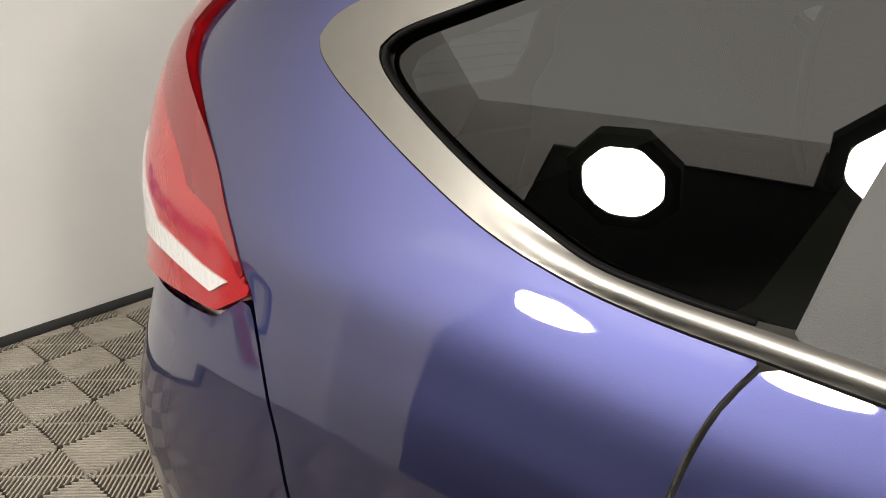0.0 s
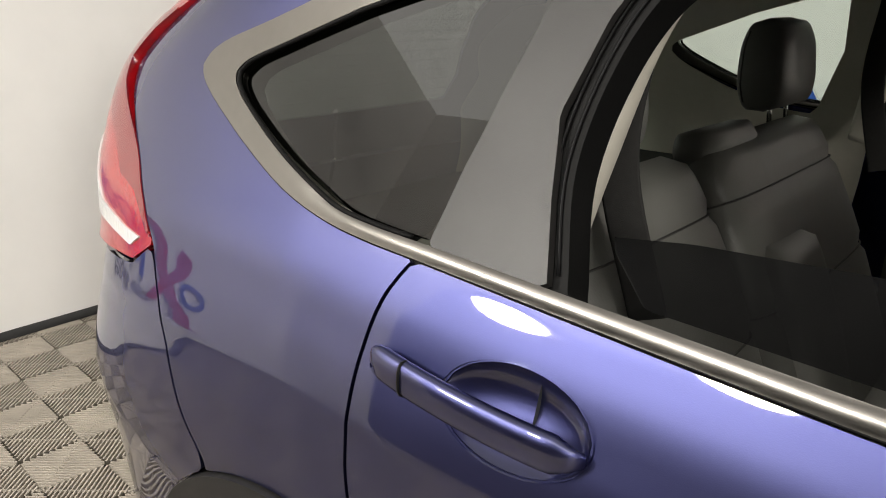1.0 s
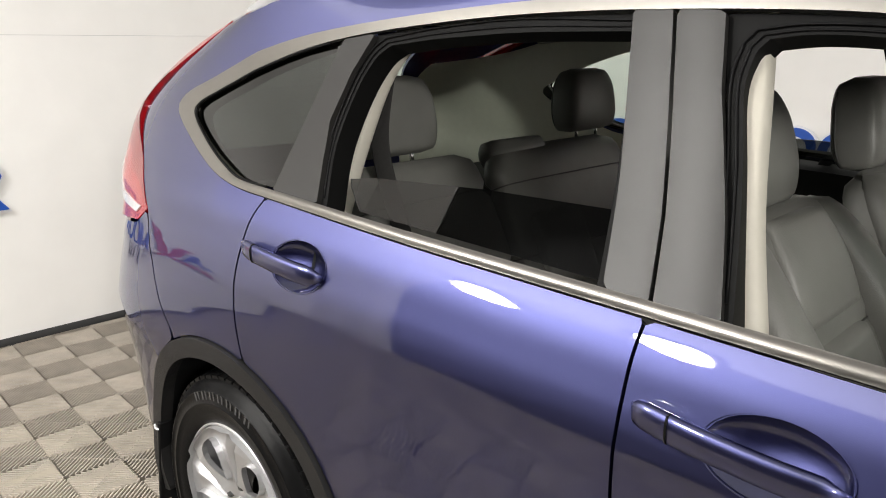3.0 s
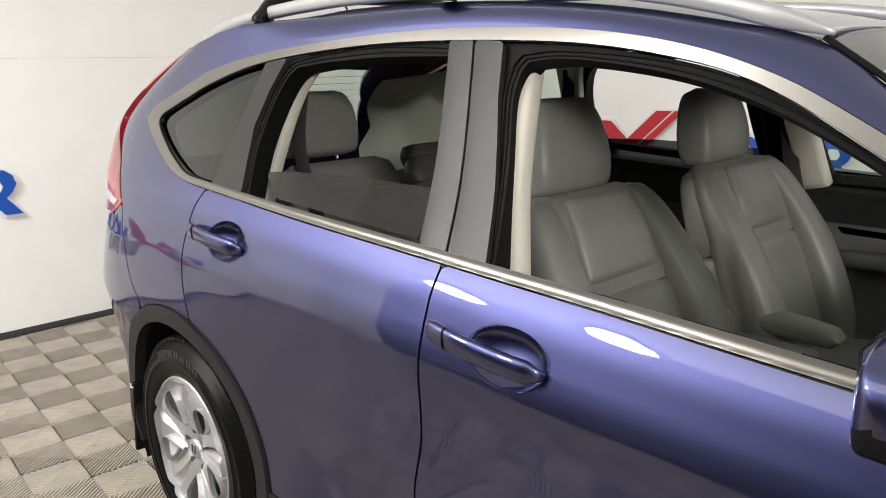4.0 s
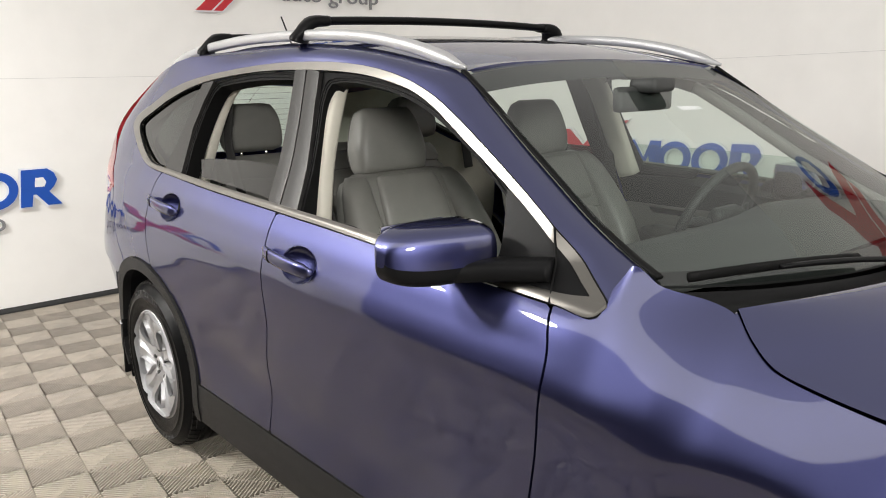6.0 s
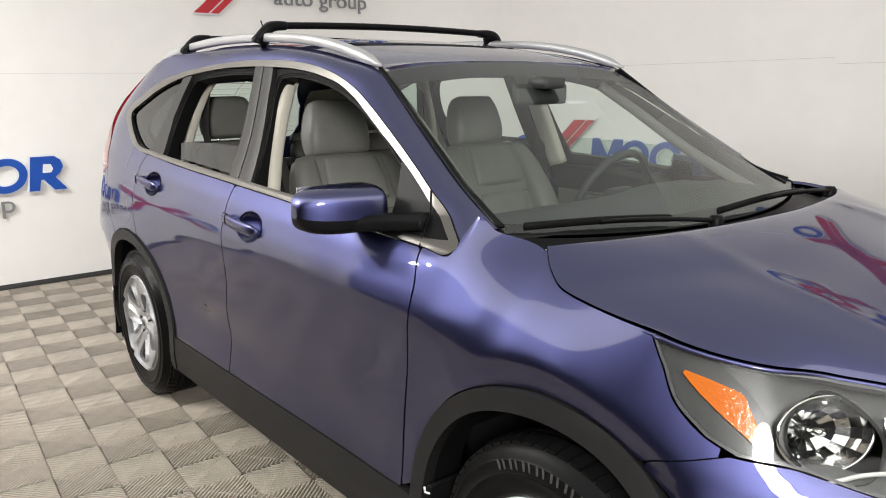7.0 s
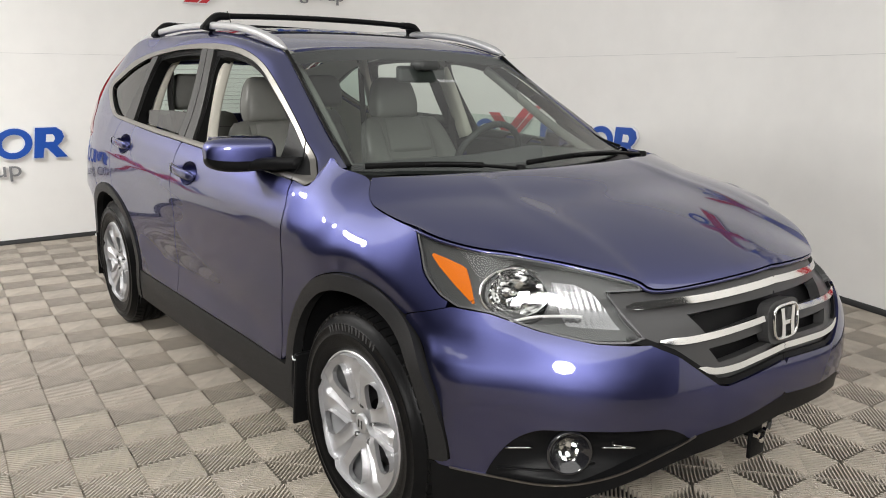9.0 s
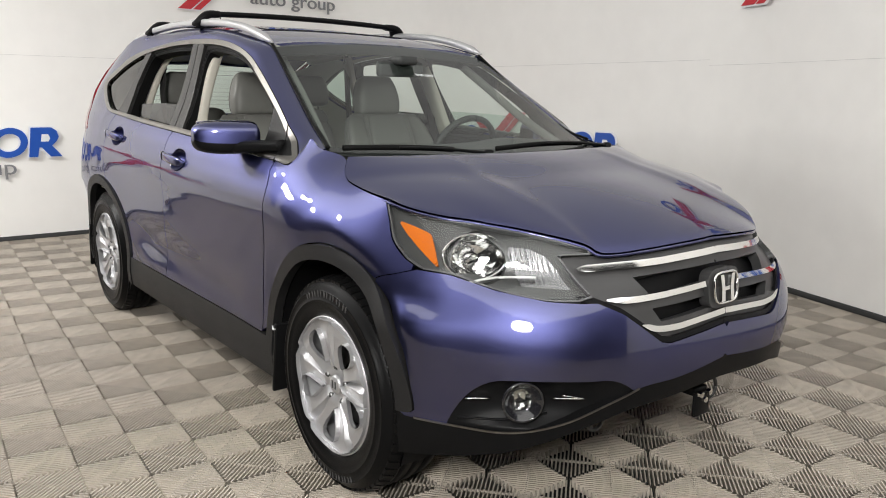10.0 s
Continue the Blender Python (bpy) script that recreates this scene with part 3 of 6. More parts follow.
NOSE = curve([.15, .25, .4, .55, .68, .8, .88, .95, 1.05], [3.30, 3.40, 3.455, 3.47, 3.455, 3.425, 3.38, 3.32, 3.2])
N_REAR = curve([.2, .6, 1.0, 1.3, 1.6], [4.8, 4.0, 3.15, 4.4, 3.0])
N_FRONT = curve([.2, .5, .60, .615, .64, .68, .72, .76, .80, 1.0], [3.1, 3.04, 3.0, 2.99, 2.945, 2.81, 2.61, 2.36, 2.12, 2.0])
CREST = curve([2.0, 2.3, 2.45, 2.6, 2.8, 3.0, 3.2, 3.4], [1.16, 1.11, 1.075, 1.03, .985, .94, .89, .85])

def half_width(x, z):
    x, z = np.asarray(x, float), np.asarray(z, float)
    zz = z + .061 * x * np.clip((z - .6) / .5, 0, 1)
    w = WIDTH(zz)
    w = w - .04 * np.clip(x - 1.2, 0, 1.2) ** 2 * ease(zz, 1.12, 1.25)
    # the wing rolls in under the bonnet edge
    roll = np.clip((z - CREST(x) + .13) / .13, 0, 1.15)
    w = w - .17 * roll ** 2.2 * ease(x, 2.05, 2.4)
    # the haunch over the front wheel, and the hollow above the sill
    w = w + .008 * np.exp(-((z - .775) / .08) ** 2) * ease(x, 2.25, 2.5) * (1 - ease(x, 2.75, 2.9))
    w = w + .024 * np.exp(-((x + .05) / .42) ** 2 - ((z - .765) / .16) ** 2)
    return w - .016 * np.exp(-((z - .50 - .05 * (1.4 - x)) / .09) ** 2) * ease(x, .35, .8) * (1 - ease(x, 1.7, 2.2))

def skin(u, z):
    """The body's surface: u runs along the side and round the corners, z is the height."""
    u, z = np.broadcast_arrays(np.asarray(u, float), np.asarray(z, float))
    w = half_width(np.clip(u, X_REAR, X_FRONT + .55), z)
    x, y = u.copy(), -w
    f = np.clip((X_REAR - u) / A_REAR, 0, math.pi / 2)
    n = N_REAR(z)
    r = (np.cos(f) ** n + np.sin(f) ** n) ** (-1 / n)
    back = u < X_REAR
    x = np.where(back, X_REAR - (X_REAR - TAIL(z)) * r * np.sin(f), x)
    y = np.where(back, -w * r * np.cos(f), y)
    f = np.clip((u - X_FRONT) / A_FRONT, 0, math.pi / 2)
    n = N_FRONT(z)
    r = (np.cos(f) ** n + np.sin(f) ** n) ** (-1 / n)
    w = w + .050 * np.exp(-((u - 2.90) / .13) ** 2) * (1 - ease(z, .60, .80))
    fore = u > X_FRONT
    x = np.where(fore, X_FRONT + (NOSE(z) - X_FRONT) * r * np.sin(f), x)
    y = np.where(fore, -w * r * np.cos(f), y)
    return np.stack([x, y, z], -1)

ARCH_F = 2.578
HUB_R, HUB_F, HUB_Z, TYRE_R, HUB_Y = 0.0, 2.62, 0.347, 0.352, 0.885
ARCH_IN, ARCH_OUT = 0.392, 0.441
U_MID_FRONT, U_MID_REAR = X_FRONT + A_FRONT * math.pi / 2, X_REAR - A_REAR * math.pi / 2


def u_of(x, z):
    """The u at which the skin has the given x, on the side."""
    us = np.linspace(X_REAR - 1.0, X_FRONT + 1.4, 900)
    return float(np.interp(x, skin(us, np.full(900, z))[:, 0], us))


def arch(cx, r, a, b, n=24):
    """Part of a wheel arch's circle, in (u, z)."""
    return [(u_of(cx + r * math.cos(radians(t)), HUB_Z + 0.013 + r * math.sin(radians(t))), HUB_Z + 0.013 + r * math.sin(radians(t))) for t in np.linspace(a, b, n)]


def line(points, n=8):
    return [tuple(p) for p in spline(points, n)]


BELT = [(0.148, 1.149), (0.578, 1.119), (1.062, 1.094), (1.4, 1.077), (1.662, 1.062), (2.14, 1.036)]
TRIM_TOP = [(-0.374, 1.322), (-0.369, 1.340), (-0.348, 1.357), (-0.259, 1.389), (-0.167, 1.419), (-0.082, 1.443), (0.090, 1.478), (0.263, 1.498), (0.548, 1.517), (0.786, 1.524), (0.985, 1.521), (1.17, 1.511), (1.339, 1.491),
            (1.477, 1.461), (1.60, 1.418), (1.70, 1.368), (1.80, 1.312), (1.90, 1.254), (1.985, 1.203), (2.08, 1.143), (2.17, 1.083), (2.245, 1.045)]
TRIM_LOW = [(2.245, 1.045), (2.235, 1.030), (2.14, 1.036), (1.662, 1.062), (1.4, 1.077), (1.062, 1.094), (0.578, 1.119), (0.148, 1.148), (0.075, 1.153), (0.02, 1.159), (-0.03, 1.168), (-0.10, 1.186), (-0.20, 1.225), (-0.27, 1.257), (-0.325, 1.284), (-0.360, 1.306), (-0.374, 1.322)]
IN_TOP = [(-0.284, 1.318), (-0.272, 1.332), (-0.205, 1.359), (-0.078, 1.400), (0.11, 1.450), (0.271, 1.476), (0.555, 1.497), (0.793, 1.502), (1.062, 1.494), (1.254, 1.480), (1.393, 1.459), (1.516, 1.430), (1.615, 1.389),
          (1.685, 1.351), (1.754, 1.312), (1.838, 1.266), (1.915, 1.223), (1.969, 1.192), (2.035, 1.151), (2.078, 1.123), (2.122, 1.096), (2.165, 1.071), (2.200, 1.054)]
IN_LOW = [(2.200, 1.054), (2.14, 1.052), (1.662, 1.081), (1.4, 1.096), (1.062, 1.113), (0.578, 1.138), (0.156, 1.164), (0.075, 1.169), (0.01, 1.177), (-0.05, 1.196), (-0.12, 1.222), (-0.207, 1.262), (-0.258, 1.290), (-0.279, 1.307), (-0.284, 1.318)]
TRIM_OUTER = line(TRIM_TOP, 6) + line(TRIM_LOW, 6)[1:-1]
TRIM_INNER = line(IN_TOP, 6) + line(IN_LOW, 6)[1:-1]
SEAM_C = [(0.148, 1.147), (0.127, 1.108), (0.112, 1.04), (0.108, 0.95), (0.112, 0.87), (0.128, 0.795)]
SEAM_B = [(1.062, 1.093), (1.060, 1.02), (1.060, 0.92), (1.050, 0.76), (1.008, 0.60), (0.997, 0.40)]
SEAM_A = [(2.14, 1.034), (2.168, 0.95), (2.160, 0.83), (2.120, 0.62), (2.092, 0.395)]
GAP = 0.0028


def shift(points, du, dv=0.0):
    return [(u + du, v + dv) for u, v in points]


EDGE_U = [2.08, 2.20, 2.262, 2.32, 2.40, 2.444, 2.49, 2.54, 2.68, 2.775, 2.83, 2.90, 2.97, 3.05, 3.13]
EDGE_Y = curve(EDGE_U, [.820, .765, .722, .702, .700, .704, .742, .764, .772, .767, .755, .728, .690, .645, .600])
EDGE_Z = curve(EDGE_U, [1.050, 1.095, 1.119, 1.088, 1.070, 1.058, 1.026, .998, .973, .960, .948, .935, .925, .918, .913])
EDGE_X = curve(EDGE_U, [2.08, 2.20, 2.262, 2.32, 2.40, 2.444, 2.49, 2.54, 2.68, 2.778, 2.83, 2.90, 2.97, 3.03, 3.08])


# the crease round the front arch: its half width and height
CREASE_Y = curve([2.16, 2.30, 2.43, 2.50, 2.60, 2.70, 2.80, 2.90, 3.00, 3.10, 3.20], [.888, .886, .880, .874, .863, .852, .838, .812, .768, .706, .64])
CREASE_Z = curve([2.16, 2.30, 2.43, 2.50, 2.60, 2.70, 2.80, 2.90, 3.00, 3.10, 3.20], [.74, .79, .848, .864, .864, .840, .797, .755, .735, .730, .73])
WING_U = [2.16, 2.30, 2.43, 2.53, 2.65, 2.78, 2.88]
WING_Z = np.array([.74, .80, .86, .90, .94, 1.00, 1.07])
WING_ROWS = [curve(WING_U, y) for y in ([.878, .880, .881, .878, .864, .837, .806], [.884, .885, .884, .878, .860, .824, .786], [.889, .886, .878, .868, .836, .805, .774], [.885, .880, .866, .852, .815, .789, .760],
                                        [.873, .862, .845, .827, .795, .774, .745], [.848, .826, .788, .768, .751, .742, .718], [.805, .765, .699, .690, .680, .670, .655])]


def wing_skin(u, v):
    """The front wing: the skin below, rolling over in a soft arc to the bonnet's edge."""
    u, v = np.broadcast_arrays(np.asarray(u, float), np.asarray(v, float))
    rows = np.stack([c(u) for c in WING_ROWS], -1)
    tilt = np.gradient(rows, WING_Z, axis=-1)
    k = np.clip(np.searchsorted(WING_Z, v) - 1, 0, len(WING_Z) - 2)

    def pick(table, i):
        return np.take_along_axis(table, i[..., None], -1)[..., 0]
    h = WING_Z[k + 1] - WING_Z[k]
    t = (v - WING_Z[k]) / h
    y = ((2 * t**3 - 3 * t**2 + 1) * pick(rows, k) + (t**3 - 2 * t**2 + t) * h * pick(tilt, k)
         + (3 * t**2 - 2 * t**3) * pick(rows, k + 1) + (t**3 - t**2) * h * pick(tilt, k + 1))
    plain = skin(u, v)
    side = np.stack([skin(u, np.minimum(v, 0.86))[..., 0], -y, v + 0 * y], -1)
    low = 1 - ease(v, 0.70, 0.80)[..., None]
    side = plain * low + side * (1 - low)
    door = 1 - ease(u, 2.16, 2.27)[..., None]
    side = plain * door + side * (1 - door)
    # over the wheel one even slope from the arch's crease to the bonnet's edge
    zc, yc = CREASE_Z(u), CREASE_Y(u)
    t = np.clip((v - zc) / np.maximum(EDGE_Z(u) - zc, 0.05), -0.35, 1.06)
    foot = skin(u, np.minimum(zc, 0.80))[..., 0]
    full = 0.52 + 0.28 * ease(u, 2.46, 2.68)
    nose = np.stack([foot + (EDGE_X(u) - foot) * np.clip(t, 0, 1.06), -yc - (EDGE_Y(u) - yc) * t * (full + (1 - full) * t), v + 0 * t], -1)
    low = 1 - ease(v - zc, -0.09, -0.02)[..., None]
    nose = plain * low + nose * (1 - low)
    w = ease(u, 2.38, 2.55)[..., None]
    return side * (1 - w) + nose * w


def front_skin(u, v):
    """From the wing round the head lamp into the nose."""
    w = ease(u, 2.95, 3.2)[..., None]
    return wing_skin(u, v) * (1 - w) + skin(u, v) * w


def flared(surface):
    """The surface with a flat band, set off by a soft crease, round the front wheel arch."""
    def value(u, v):
        p = surface(u, v)
        dx, dz = p[..., 0] - ARCH_F, p[..., 2] - HUB_Z - 0.013
        r = np.maximum(np.hypot(dx, dz), 0.05)
        rim = 0.510 - 0.028 * ease(p[..., 0], 2.5, 2.85)
        far = 0.5 * (r + rim + np.sqrt((r - rim) ** 2 + 0.018 ** 2))
        on = ease(p[..., 2], 0.45, 0.62) * ease(r, 0.30, 0.36)
        k = np.minimum(far / r - 1, 0.4) * on
        q = surface(u + dx * k, v + dz * k)
        out = p.copy()
        out[..., 1] = q[..., 1] + 0.10 * (far - r) * on
        return out
    return value


wing_flare, nose_flare = flared(wing_skin), flared(front_skin)
car = empty("car")
tagged(car, "dark blue metallic compact crossover with black cladding, side windows lowered", "car")
SILL = 0.392


def between(points, x0, x1):
    """The part of a line of (u, z) points with u from x0 to x1, in the direction given."""
    p = spline(points, 8)
    if p[0][0] > p[-1][0]:
        p = p[::-1]
    us = np.linspace(min(x0, x1), max(x0, x1), 24)
    out = list(zip(us, np.interp(us, p[:, 0], p[:, 1])))
    return out if x0 < x1 else out[::-1]


def cup_edge(x0, z0):
    return [(x0 + 0.178 + 0.087 * math.cos(t), z0 - 0.005 + 0.049 * math.sin(t)) for t in np.linspace(0, 2 * math.pi, 40, endpoint=False)]


def quarter_pane(u, z):
    """The fixed rear side window: almost flat, a little steeper than the body round it."""
    y = -0.7598 + (z - 1.27) * np.tan(np.radians(23.2 + 3.0 * (z - 1.27))) + 0.007 * (u - 0.05) + 0.0524 * (u - 0.05) ** 2
    return np.stack(np.broadcast_arrays(u, y + 0.004, z), -1)


def door_pane(u, z):
    """The wound-down panes: flat from sill to top, inside the door frame."""
    return skin(u, 1.30 + 0 * z) + np.stack(np.broadcast_arrays(0 * u, 0.020 + (z - 1.30) * 0.35, z - 1.30), -1)


def trim_skin(u, z):
    """The metal surround: rounded along the belt line, flat elsewhere."""
    low = np.interp(u, [p[0] for p in TRIM_LOW[::-1]][1:], [p[1] for p in TRIM_LOW[::-1]][1:])
    t = np.clip((z - low) / 0.019, 0, 1)
    on = np.clip((u + 0.1) / 0.15, 0, 1)
    return skin(u, z) + (0.004 + 0.0034 * on * np.sin(np.pi * t))[..., None] * np.array([0, -0.88, 0.47])


def pillar_bow(u0, u1):
    """A pillar cover that bows out a little about the line from u0 at its foot to u1 at its head."""
    def value(u, z):
        mid = u0 + (u1 - u0) * (z - 1.112) / 0.385
        return raised(skin, 0.001)(u, z) + (0.0024 * np.clip(1 - ((u - mid) / 0.045) ** 2, 0, 1))[..., None] * np.array([0, -0.93, 0.36])
    return value


def tucked(u, z):
    """The lower rear bumper leans in towards the ground."""
    return raised(skin, -0.002)(u, z) + (0.10 * np.clip(0.79 - np.asarray(z, float), 0, 0.5))[..., None] * np.array([0.5, 0.85, 0])


def lamp_skin(u, z):
    """The tail lamp stands proud of the body towards the rear."""
    p = skin(u, z)
    g = 0.022 * ease(-np.asarray(u, float), 0.45, 0.66)
    return p + np.stack(np.broadcast_arrays(-0.9 * g, -0.45 * g, 0 * g), -1)


def body_side(left):
    s = "left" if left else "right"
    k = dict(left=left)
    # doors
    front = shift(line(SEAM_B), GAP) + [(0.998 + GAP, SILL), (2.088 - GAP, SILL)] + shift(line(SEAM_A[::-1]), -GAP) + shift(between(BELT, 2.135, 1.066), 0, -0.003)
    door_f = panel("front_door", skin, front, BLUE, car, depth=0.02, holes=[cup_edge(1.085, 0.981)], **k)
    arch_part = [(u, z) for u, z in arch(HUB_R, ARCH_OUT + 0.006, 6, 82, 40) if u > 0.128]
    rear = shift(line(SEAM_B[::-1]), -GAP)[::1] + shift(between(BELT, 1.058, 0.152), 0, -0.003) + shift(line(SEAM_C), GAP) + [(u + GAP, z) for u, z in arch_part[::-1] if z > SILL] + [(arch_part[0][0] + 0.01, SILL)] + [(0.997 - GAP, SILL)]
    door_r = panel("rear_door", skin, rear, BLUE, car, depth=0.02, holes=[cup_edge(0.142, 1.041)], **k)
    # quarter panel round the fixed window
    lamp_edge = [(-0.344, 1.064), (-0.443, 1.156), (-0.53, 1.235), (-0.585, 1.280), (-0.612, 1.320), (-0.600, 1.372), (-0.566, 1.415), (-0.52, 1.468), (-0.474, 1.517)]
    seam = [(-0.190, 0.782), (-0.236, 0.845), (-0.274, 0.941), (-0.344, 1.064)]
    rear_arch = [(u, z) for u, z in arch(HUB_R, ARCH_OUT + 0.004, 73, 125, 30) if -0.19 < u < 0.125]
    quarter = shift(line(SEAM_C), -GAP) + rear_arch + shift(line(seam), GAP) + shift(line(lamp_edge), 0.004)[1:] + [(-0.35, 1.538), (-0.1, 1.556), (0.072, 1.576), (0.074, 1.475), (0.0, 1.4615)]
    quarter += shift(line([p for p in TRIM_TOP if p[0] < 0.08][::-1], 6), 0.0)[0:] + shift(line([p for p in TRIM_LOW if p[0] < 0.15][::-1], 6), 0)[1:-1]
    panel("quarter_panel", skin, quarter, BLUE, car, **k)
    # front wing
    head_edge = [(2.945, 0.785), (2.897, 0.807), (2.846, 0.852), (2.811, 0.909), (2.772, 0.959)]
    wing_top = [(u, float(EDGE_Z(u))) for u in np.linspace(2.772, 2.262, 40)]
    f_arch = [(u, z) for u, z in arch(ARCH_F, ARCH_OUT + 0.004, 172, 62, 40) if z < 0.775 or u < 2.75]
    wing = shift(line(SEAM_A), GAP) + [(2.092 + GAP, 0.40)] + f_arch + [(2.80, 0.738), (2.937, 0.785)] + line(head_edge)[1:] + wing_top[1:] + [(2.252, 1.10), (2.238, 1.075), (2.2475, 1.045), (2.236, 1.027)]
    if left:
        wing = [(u, min(z, 1.066)) for u, z in wing]
    panel("front_wing", wing_flare, wing, BLUE, car, **k)
    # sill and arch cladding
    sill = [(0.36, 0.235), (2.20, 0.235), (2.205, 0.30), (2.165, 0.388), (0.432, 0.388), (0.402, 0.30)]
    panel("sill_cladding", raised(skin, 0.004), sill, CLADDING, car, depth=0.03, label="grained black plastic", **k)
    for name, cx, a, b in (("rear_arch_cladding", HUB_R, -17, 197), ("front_arch_cladding", ARCH_F, 3, 194)):
        ring = arch(cx, ARCH_OUT, a, b, 50) + arch(cx, ARCH_IN, b, a, 50)
        panel(name, raised(skin, 0.006 if cx > 1 else 0.009), ring, CLADDING, car, depth=0.035, step=0.011, label="grained black plastic", **k)
    # bumpers
    fb_low = [(2.883, 0.374), (2.96, 0.368), (3.044, 0.362), (3.20, 0.360), (3.34, 0.392), (3.46, 0.440), (3.58, 0.481), (3.75, 0.489), (3.90, 0.500), (U_MID_FRONT, 0.512)]
    bump_arch = [(u, z) for u, z in arch(ARCH_F, ARCH_OUT + 0.004, 3, 62, 30) if z < 0.74]
    fb = bump_arch + [(2.80, 0.735), (2.937, 0.7825), (3.029, 0.776), (3.16, 0.747), (3.306, 0.726), (3.40, 0.722), (3.455, 0.722), (3.53, 0.692), (3.60, 0.645), (3.66, 0.606), (3.70, 0.597), (3.80, 0.603), (U_MID_FRONT, 0.615)] + line(fb_low[::-1])
    fog_hole = line([(3.035, 0.350), (3.05, 0.405), (3.085, 0.468), (3.135, 0.505), (3.20, 0.515), (3.40, 0.517), (3.49, 0.512), (3.560, 0.470), (3.46, 0.430), (3.36, 0.388), (3.275, 0.364), (3.17, 0.348)], 5) + [(3.035, 0.350)]
    panel("front_bumper", nose_flare, fb, BLUE, car, holes=[fog_hole], **k)
    lip = line(fb_low) + [(U_MID_FRONT, 0.442), (3.774, 0.432), (3.60, 0.422), (3.528, 0.411), (3.44, 0.385), (3.359, 0.353), (3.28, 0.32), (3.213, 0.293), (3.10, 0.262), (3.014, 0.246), (2.92, 0.236), (2.873, 0.29)]
    panel("bumper_lip", raised(skin, -0.004), lip, BLACK, car, depth=0.05, label="grained black plastic lower bumper", **k)
    pin = line([(2.96, 0.3715), (3.044, 0.3655), (3.20, 0.3635), (3.34, 0.3955), (3.46, 0.4435), (3.58, 0.4845)], 6)
    panel("bumper_trim", raised(skin, 0.004), pin + [(u, z - 0.005) for u, z in pin[::-1]], SATIN, car, step=0.004, depth=0.004, label="thin bright strip", **k)
    rb_arch = [(u, z) for u, z in arch(HUB_R, ARCH_OUT + 0.004, 112, 150, 20) if z > 0.66 and u < -0.19]
    blk = [(-0.385, 0.725), (-0.44, 0.735), (-0.52, 0.765), (-0.62, 0.79), (-0.9, 0.80), (U_MID_REAR, 0.80)]
    rb = [(-0.194, 0.775)] + rb_arch[:14] + blk[0:] + [(U_MID_REAR, 0.985), (-0.8, 0.985), (-0.60, 0.99), (-0.402, 1.018), (-0.352, 1.056)] + shift(line(seam[::-1]), -GAP)[1:-1]
    panel("rear_bumper", skin, rb, BLUE, car, **k)
    low = [(u, z) for u, z in arch(HUB_R, ARCH_OUT + 0.004, 124, 196, 26)] + [(-0.46, 0.225), (U_MID_REAR, 0.30), (U_MID_REAR, 0.796), (-0.9, 0.796), (-0.62, 0.786), (-0.52, 0.761), (-0.44, 0.731), (-0.388, 0.722)]
    low = [(u, z) for u, z in low if z < 0.80]
    panel("rear_bumper_lower", tucked, low, BLUE, car, depth=0.04, label="lower bumper tucked in below a crease", **k)
    # tail lamp
    lamp = line(lamp_edge) + [(-0.50, 1.532), (-0.60, 1.47), (-0.68, 1.40), (-0.74, 1.32), (-0.79, 1.22), (-0.81, 1.10), (-0.80, 1.0), (-0.60, 1.003), (-0.402, 1.026)]
    tail = empty("tail_lamp", car)
    dark_edge = [(-0.349, 1.068), (-0.390, 1.115), (-0.436, 1.158), (-0.501, 1.213), (-0.551, 1.252), (-0.588, 1.283), (-0.612, 1.320), (-0.603, 1.368), (-0.575, 1.404)]
    dark_edge += [(-0.650, 1.390), (-0.680, 1.340), (-0.660, 1.285), (-0.604, 1.228), (-0.544, 1.183), (-0.493, 1.140), (-0.430, 1.126), (-0.398, 1.104), (-0.368, 1.076)]
    clear = [(-0.385, 1.064), (-0.443, 1.067), (-0.56, 1.082), (-0.625, 1.125), (-0.66, 1.17), (-0.73, 1.17), (-0.73, 1.05), (-0.60, 1.050), (-0.536, 1.050), (-0.413, 1.044)]
    panel("red_lens", lamp_skin, lamp, RED, tail, step=0.008, depth=0.03, **k)
    panel("dark_red_band", raised(lamp_skin, 0.002), dark_edge, DARK_RED, tail, step=0.008, depth=0.003, label="dark red outer band", **k)
    panel("clear_lens", raised(lamp_skin, 0.003), clear, WHITE_LENS, tail, step=0.008, depth=0.004, label="clear ribbed reversing lens", **k)
    # bright trim, pillar covers, window frames
    trim = panel("window_trim", trim_skin, TRIM_OUTER, SATIN, car, holes=[TRIM_INNER], step=0.0036, depth=0.010, label="brushed bright metal surround", **k)
    for nm, pts in (("b_pillar_cover", [(0.985, 1.116), (1.058, 1.110), (1.040, 1.22), (1.002, 1.40), (0.983, 1.4975), (0.918, 1.5), (0.935, 1.40), (0.960, 1.27)]),
                    ("b_pillar_cover", [(1.064, 1.110), (1.160, 1.104), (1.130, 1.22), (1.080, 1.39), (1.062, 1.493), (0.989, 1.4975), (1.008, 1.40), (1.046, 1.22)]),
                    ("c_pillar_cover", [(0.160, 1.164), (0.316, 1.153), (0.290, 1.233), (0.272, 1.312), (0.300, 1.405), (0.345, 1.482), (0.254, 1.473), (0.228, 1.422), (0.196, 1.326), (0.174, 1.244)])):
        lean = (pts[0][0] + pts[1][0]) / 2, (pts[4][0] + pts[5][0]) / 2
        bow = pillar_bow(*lean) if nm == "b_pillar_cover" else raised(skin, 0.001)
        panel(nm, bow, pts, PILLAR, door_f if pts[0][0] > 1.06 else door_r, step=0.010, depth=0.02, label="satin dark grey film", **k)
